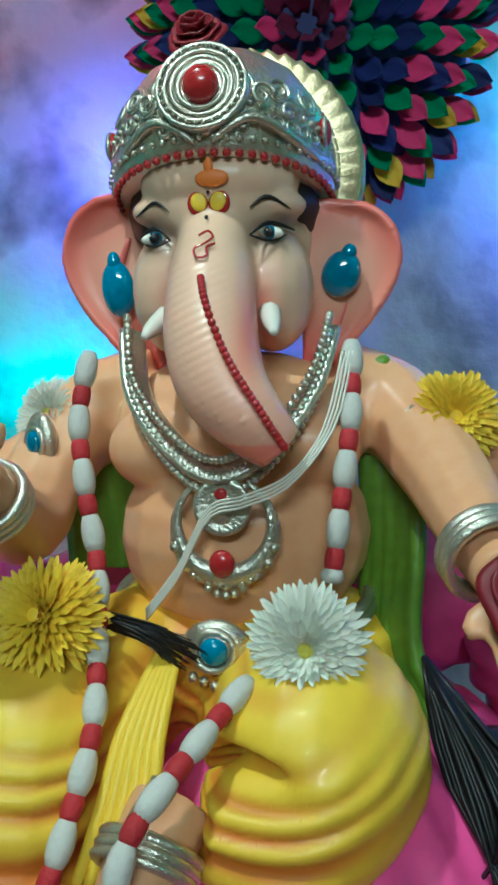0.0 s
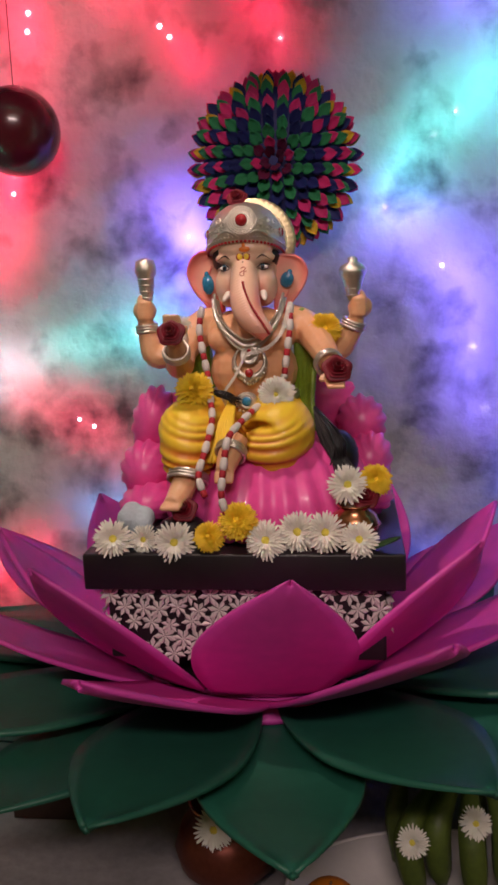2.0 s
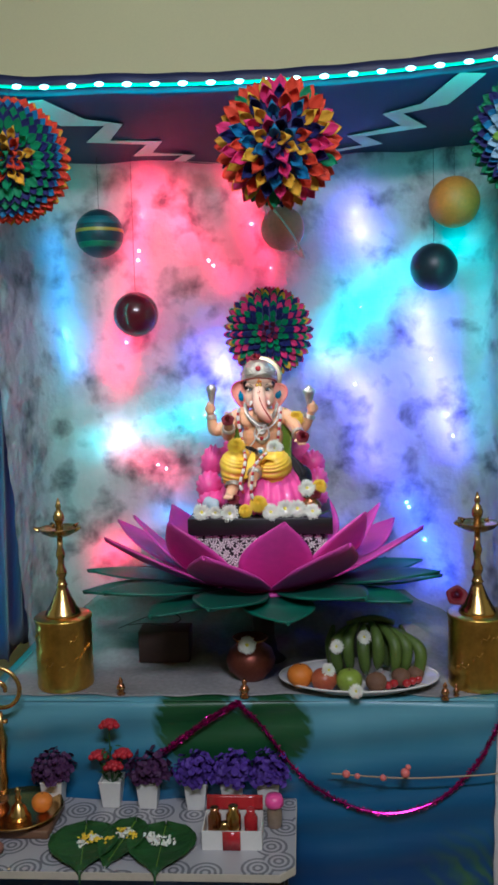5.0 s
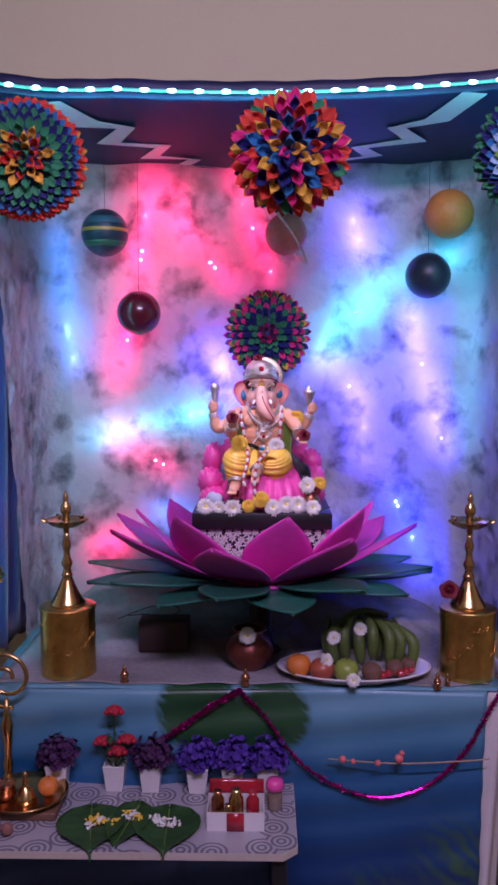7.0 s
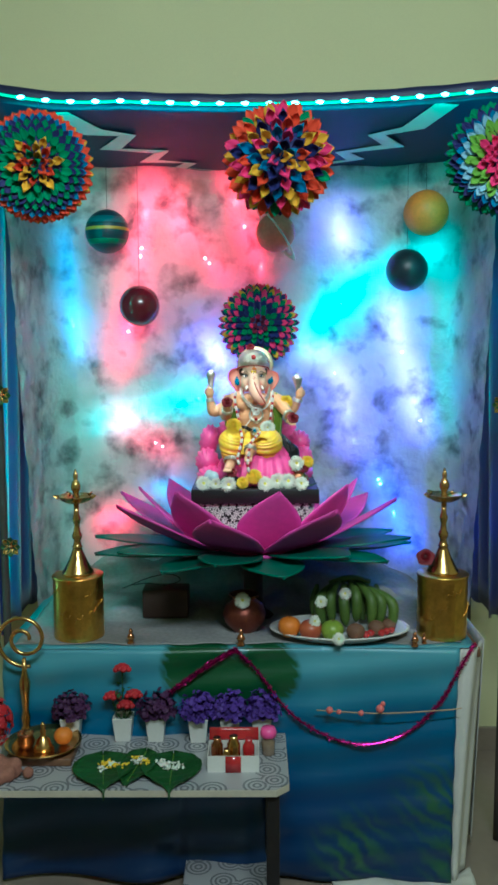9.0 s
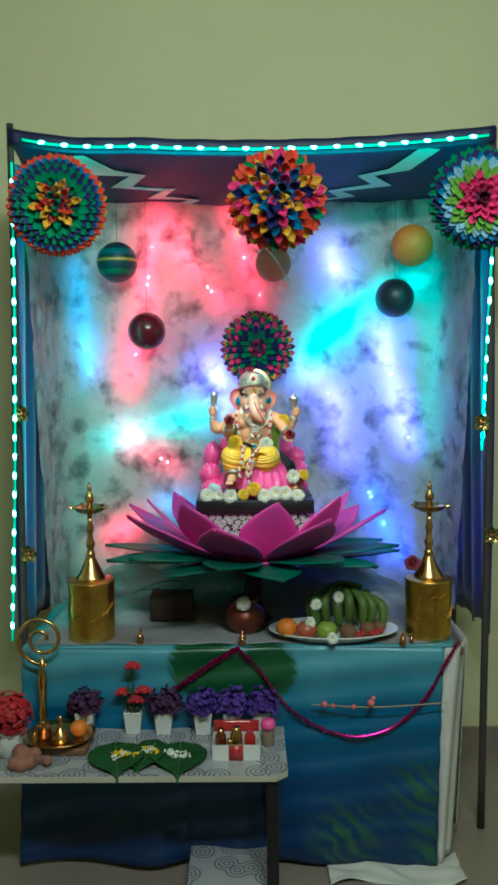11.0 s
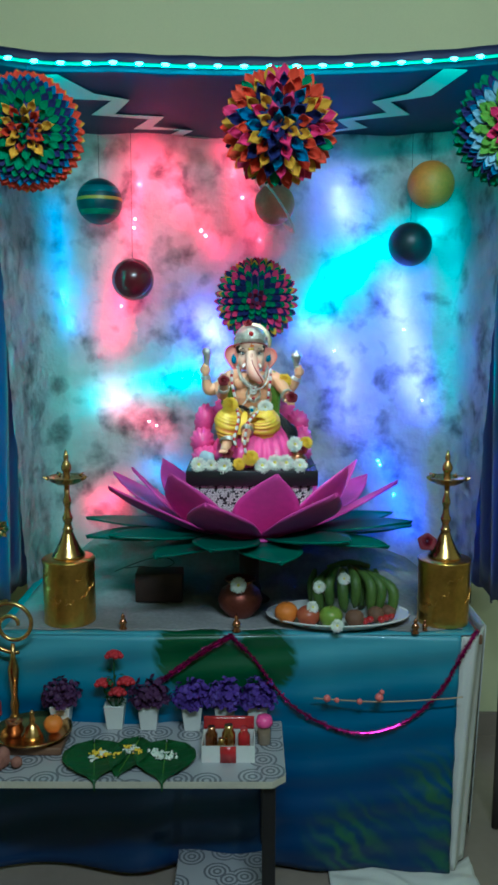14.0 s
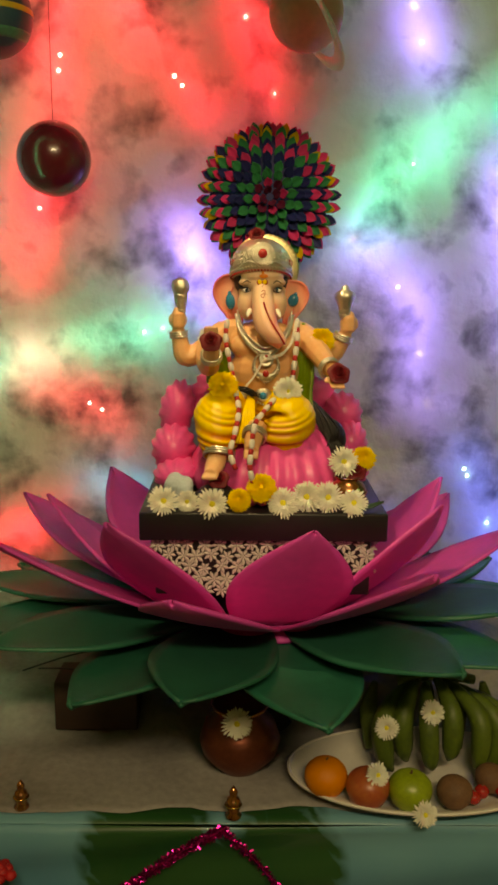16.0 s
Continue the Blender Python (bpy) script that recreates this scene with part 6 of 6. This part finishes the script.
# ---- the low side table ----
SZ = 0.475
low = thing("low_side_table", (-0.53, -0.12, 0), "low black table topped with ring-printed oilcloth", "table")
bm = bmesh.new()
pts = [(-0.66, -0.18), (0.575, -0.18), (0.612, -0.145), (0.612, 0.18), (-0.66, 0.18)]
fs = bm.faces.new([bm.verts.new((x, y, SZ - 0.022)) for x, y in pts])
got = bmesh.ops.extrude_face_region(bm, geom=[fs])
for v in got["geom"]:
    if isinstance(v, bmesh.types.BMVert):
        v.co.z = SZ - 0.003
part("tabletop", bm, material("cream_table_edge", (0.55, 0.50, 0.40), 0.5, vary=0.1), low, smooth=False)
bm = bmesh.new()
fs = bm.faces.new([bm.verts.new((x * 0.997, y * 0.99, SZ - 0.003)) for x, y in pts])
got = bmesh.ops.extrude_face_region(bm, geom=[fs])
for v in got["geom"]:
    if isinstance(v, bmesh.types.BMVert):
        v.co.z = SZ
part("oilcloth", bm, RINGS, low, "grey oilcloth printed with rings", smooth=False)
for x in (-0.60, 0.565):
    for y in (-0.14, 0.14):
        bm = bmesh.new()
        box(bm, (x, y, (SZ - 0.022) / 2), (0.038, 0.038, SZ - 0.0225), 0.003)
        part("leg", bm, BLACK, low)
bm = bmesh.new()
box(bm, (0.435, 0.0, 0.065), (0.29, 0.30, 0.016), 0.002)
part("shelf", bm, RINGS, low, "shelf covered with ring-printed oilcloth")


def plant_pot(x, y, kind, label):
    th = thing("flower_pot", (x, y, SZ), label, "flower pot", "flower pots on the side table")
    bm = bmesh.new()
    m = pose(0, 0, 0, 0, 0, 45)
    lathe(bm, [(0.030, 0), (0.033, 0.002), (0.043, 0.072), (0.045, 0.076), (0.043, 0.079), (0.039, 0.076), (0.036, 0.066)], seg=4 if kind != "rose" else 4, m=m)
    part("pot", bm, POTWHITE, th, "white square pot", smooth=False)
    if kind == "rose":
        for k, (dx, dy, h) in enumerate(((0.0, -0.01, 0.235), (0.035, -0.01, 0.15), (-0.035, 0.0, 0.14), (0.01, -0.02, 0.12))):
            bm = bmesh.new()
            tube(bm, [(0, 0, 0.06), (dx * 0.6, dy, h * 0.6), (dx, dy, h - 0.008)], 0.0022, n=8, seg=5)
            part("stem", bm, LEAF, th)
            bm = bmesh.new()
            for j in range(14):
                a, q = j * 2.4, 0.004 + 0.0014 * j
                ball(bm, (dx + q * math.cos(a), dy + q * math.sin(a), h + 0.010 - 0.0008 * j), (0.010, 0.010, 0.008), seg=8, rings=6)
            part("blossom", bm, material("scarlet_cloth_petal", (0.42, 0.01, 0.02), 0.6, vary=0.3, scale=60) if k == 0 else bpy.data.materials["scarlet_cloth_petal"], th, "red cloth blossom")
        bm = bmesh.new()
        for j in range(40):
            a, z = random.uniform(0, 6.28), random.uniform(0.07, 0.17)
            r = random.uniform(0.01, 0.045)
            mm = pose(r * math.cos(a), r * math.sin(a), z, random.uniform(-40, 40), random.uniform(-40, 40), math.degrees(a))
            v = [bm.verts.new(mm @ Vector(p)) for p in ((-0.012, 0, 0), (0, -0.006, 0.002), (0.012, 0, 0), (0, 0.006, 0.002))]
            bm.faces.new(v)
        tagged(part("foliage", bm, LEAF, th, smooth=False), kind="stuff")
    else:
        bm = bmesh.new()
        for j in range(230):
            d = Vector((random.gauss(0, 1), random.gauss(0, 1), abs(random.gauss(0, 0.9)))).normalized()
            c = Vector((0, 0, 0.085)) + d * random.uniform(0.02, 0.062) * (1.0 + 0.25 * d.z)
            q = (d + Vector((random.uniform(-.5, .5),) * 3)).to_track_quat("Z", "Y").to_matrix()
            s = random.uniform(0.008, 0.013)
            v = [bm.verts.new(c + q @ Vector((s * math.cos(a), s * math.sin(a), 0.004 * (k % 2)))) for k, a in enumerate((0, 1.05, 2.1, 3.14, 4.2, 5.25))]
            mid = bm.verts.new(c - q @ Vector((0, 0, 0.002)))
            for p, r in zip(v, v[1:] + v[:1]):
                bm.faces.new((mid, p, r))
        tagged(part("blossoms", bm, PURPLEFL if kind == "purple" else PLUMFL, th, smooth=False), kind="stuff")


plant_pot(-0.60, 0.015, "plum", "white pot of dark plum cloth flowers")
plant_pot(-0.435, 0.020, "rose", "white pot with tall red cloth roses")
plant_pot(-0.330, 0.015, "plum", "white pot of dark plum cloth flowers")
plant_pot(-0.195, 0.010, "purple", "white pot full of violet cloth flowers")
plant_pot(-0.095, 0.015, "purple", "white pot full of violet cloth flowers")
plant_pot(0.005, 0.015, "purple", "white pot full of violet cloth flowers")

gift = thing("gift_box", (-0.080, -0.150, SZ), "open white box with a red ribbon and small goods inside", "box")
W, D, Hh = 0.150, 0.10, 0.050
for c, s in (((0, -D / 2, Hh / 2), (W, 0.003, Hh)), ((0, D / 2, Hh / 2), (W, 0.003, Hh)), ((-W / 2, 0, Hh / 2), (0.003, D - 0.004, Hh)), ((W / 2, 0, Hh / 2), (0.003, D - 0.004, Hh)), ((0, 0, 0.002), (W - 0.004, D - 0.004, 0.003))):
    bm = bmesh.new()
    box(bm, c, s)
    part("box_panel", bm, POTWHITE, gift, smooth=False)
bm = bmesh.new()
box(bm, (0, -D / 2 - 0.003, Hh / 2), (0.046, 0.002, Hh))
part("ribbon", bm, REDGEM, gift, "red ribbon")
bm = bmesh.new()
plate_mesh(bm, lambda u, v: (-W / 2 + W * u, D / 2 + 0.004 + 0.012 * v, Hh + 0.035 * v), 4, 4, 0.002)
part("lid_flap", bm, REDGEM, gift, "raised red flap")
for x, y, h, r, mat, nm in ((-0.05, 0.02, 0.075, 0.018, COPPER, "jar"), (0.0, 0.015, 0.082, 0.020, BRASS, "jar"), (0.045, 0.02, 0.072, 0.018, REDGEM, "jar"), (-0.02, -0.025, 0.06, 0.014, BRASS, "jar")):
    bm = bmesh.new()
    lathe(bm, [(r * 0.8, 0.004), (r, 0.008), (r, h * 0.7), (r * 0.6, h * 0.85), (r * 0.65, h), (r * 0.5, h)], (x, y, 0), seg=16)
    part(nm, bm, mat, gift)
jar = thing("small_jar", (0.025, -0.085, SZ), "small glass jar with a pink cap", "jar")
bm = bmesh.new()
lathe(bm, [(0.018, 0), (0.021, 0.003), (0.021, 0.045), (0.016, 0.054), (0.016, 0.058)], seg=20)
part("body", bm, material("amber_glass", (0.25, 0.18, 0.12), 0.12, vary=0.2, coat=1.0), jar)
bm = bmesh.new()
lathe(bm, [(0.019, 0.056), (0.024, 0.058), (0.025, 0.070), (0.021, 0.084), (0.004, 0.088)], seg=20, flute=0.02, flutes=10)
part("cap", bm, SEATPINK, jar, "pink cap")

for x, y, turn, heap in ((-0.465, -0.185, -80, "y"), (-0.365, -0.165, -100, "y"), (-0.262, -0.185, -88, "w")):
    th = thing("leaf_plate", (x, y, SZ + 0.002), "large dark green leaf laid on the table as a plate", "leaf", "leaf plates", turn)
    bm = bmesh.new()
    big = 0.135 if heap == "w" or x < -0.4 else 0.09

    def blade(u, v, big=big):
        s = (v - 0.5) * 2
        w = big * (math.sin(math.pi * min(1, u * 1.05) ** 0.8) ** 0.7 if 0 < u < 1 else 0.02)
        xx = -0.09 + 0.225 * u
        over = max(0.0, xx - 0.11)
        return (xx, s * w / 1.5, 0.003 + 0.012 * s * s - 1.1 * over + 0.002 * math.sin(40 * u + 3 * s))

    plate_mesh(bm, blade, 20, 10, 0.0008)
    part("blade", bm, LEAF, th)
    bm = bmesh.new()
    tube(bm, [(-0.09, 0, 0.004), (0.0, 0, 0.0045), (0.10, 0, 0.004)], [0.002, 0.0016, 0.0008], n=10, seg=5)
    part("midrib", bm, SHAWL, th)
    of = thing("petal_heap", (x + 0.002, y + 0.005, SZ + 0.004), "little heap of yellow and white petals on a leaf" if heap == "y" else "little heap of white petals on a leaf", "petals", "petal heaps")
    for k in range(7 if heap == "y" else 8):
        bm = bmesh.new()
        for _ in range(12):
            c = Vector((random.gauss(0, 0.007), random.gauss(0, 0.006), random.uniform(0.004, 0.014)))
            ball(bm, c, (0.006, 0.004, 0.002), seg=6, rings=4, m=pose(0, 0, 0, random.uniform(-60, 60), random.uniform(-60, 60), random.uniform(0, 180)))
        bmesh.ops.translate(bm, vec=(random.uniform(-0.035, 0.035), random.uniform(-0.02, 0.02), 0), verts=bm.verts)
        part("petal_tuft", bm, (PETALYELLOW if k < 4 and heap == "y" else PETALWHITE), of)

plate = thing("brass_plate", (-0.665, -0.085, SZ), "round brass plate on a dark stand with worship things", "plate")
bm = bmesh.new()
box(bm, (0, 0, 0.012), (0.20, 0.16, 0.022), 0.003)
part("stand", bm, WOOD, plate)
bm = bmesh.new()
lathe(bm, [(0.07, 0.0235), (0.095, 0.026), (0.112, 0.042), (0.116, 0.043), (0.115, 0.046), (0.094, 0.031), (0.01, 0.0285)], seg=44)
part("dish", bm, BRASS, plate)
bell = thing("brass_bell", (-0.66, -0.11, SZ + 0.0295), "small brass hand bell on the plate", "bell")
bm = bmesh.new()
lathe(bm, [(0.030, 0), (0.032, 0.003), (0.024, 0.015), (0.019, 0.032), (0.010, 0.040), (0.006, 0.048), (0.009, 0.056), (0.005, 0.066), (0.008, 0.076), (0.002, 0.086)], seg=24)
part("body", bm, BRASS, bell)
fruit("orange", (-0.605, -0.08, SZ + 0.0305), 0.028, ORG, "small orange lying on the brass plate", "orange", 0.06)
cup = thing("copper_cup", (-0.715, -0.10, SZ + 0.0305), "small copper water cup on the plate", "cup")
bm = bmesh.new()
lathe(bm, [(0.018, 0), (0.022, 0.003), (0.028, 0.02), (0.020, 0.036), (0.026, 0.045), (0.024, 0.046), (0.017, 0.036)], seg=24)
part("body", bm, COPPER, cup)
bundle = thing("cloth_bundle", (-0.725, -0.235, SZ), "crumpled brownish pink cloth bundle on the table", "cloth")
bm = bmesh.new()
for k in range(16):
    ball(bm, (random.uniform(-.055, .055), random.uniform(-.028, .028), random.uniform(0.014, .040)), random.uniform(0.014, 0.026), seg=10, rings=7)
part("folds", fuse(bm, 0.005, 2), material("dusty_pink_cloth", (0.30, 0.13, 0.09), 0.85, vary=0.3, scale=30, bump=0.6), bundle)
spray_fl = thing("red_flower_bunch", (-0.815, -0.150, SZ), "bunch of scarlet cloth flowers in a pale pot", "flowers")
bm = bmesh.new()
lathe(bm, [(0.030, 0), (0.036, 0.004), (0.042, 0.07), (0.040, 0.075)], seg=20)
part("pot", bm, POTWHITE, spray_fl)
bm = bmesh.new()
for j in range(420):
    d = Vector((random.gauss(0, 1), random.gauss(0, 1), random.gauss(0.3, 1))).normalized()
    c = Vector((0, 0, 0.13)) + d * random.uniform(0.03, 0.075)
    q = d.to_track_quat("Z", "Y").to_matrix()
    s = random.uniform(0.008, 0.014)
    v = [bm.verts.new(c + q @ Vector((s * math.cos(a), s * math.sin(a), 0.005 * (k % 2)))) for k, a in enumerate((0, 1.05, 2.1, 3.14, 4.2, 5.25))]
    bm.faces.new(v)
tagged(part("blossoms", bm, bpy.data.materials["scarlet_cloth_petal"], spray_fl, smooth=False), kind="stuff")
coil = thing("brass_coil_stand", (-0.745, 0.015, SZ), "tall brass incense stand with a coiled top", "stand")
bm = bmesh.new()
lathe(bm, [(0.035, 0), (0.037, 0.004), (0.022, 0.02), (0.011, 0.05), (0.015, 0.075), (0.010, 0.10), (0.014, 0.15), (0.018, 0.19), (0.008, 0.225), (0.006, 0.27)], seg=20)
part("stem", bm, BRASS, coil)
bm = bmesh.new()
tube(bm, [((0.018 + 0.0065 * a) * math.cos(a), -0.004 * math.sin(a), 0.33 + (0.018 + 0.0065 * a) * math.sin(a)) for a in np.linspace(0, 11.2, 90).tolist()], 0.0065, seg=8)
part("coil", bm, BRASS, coil)
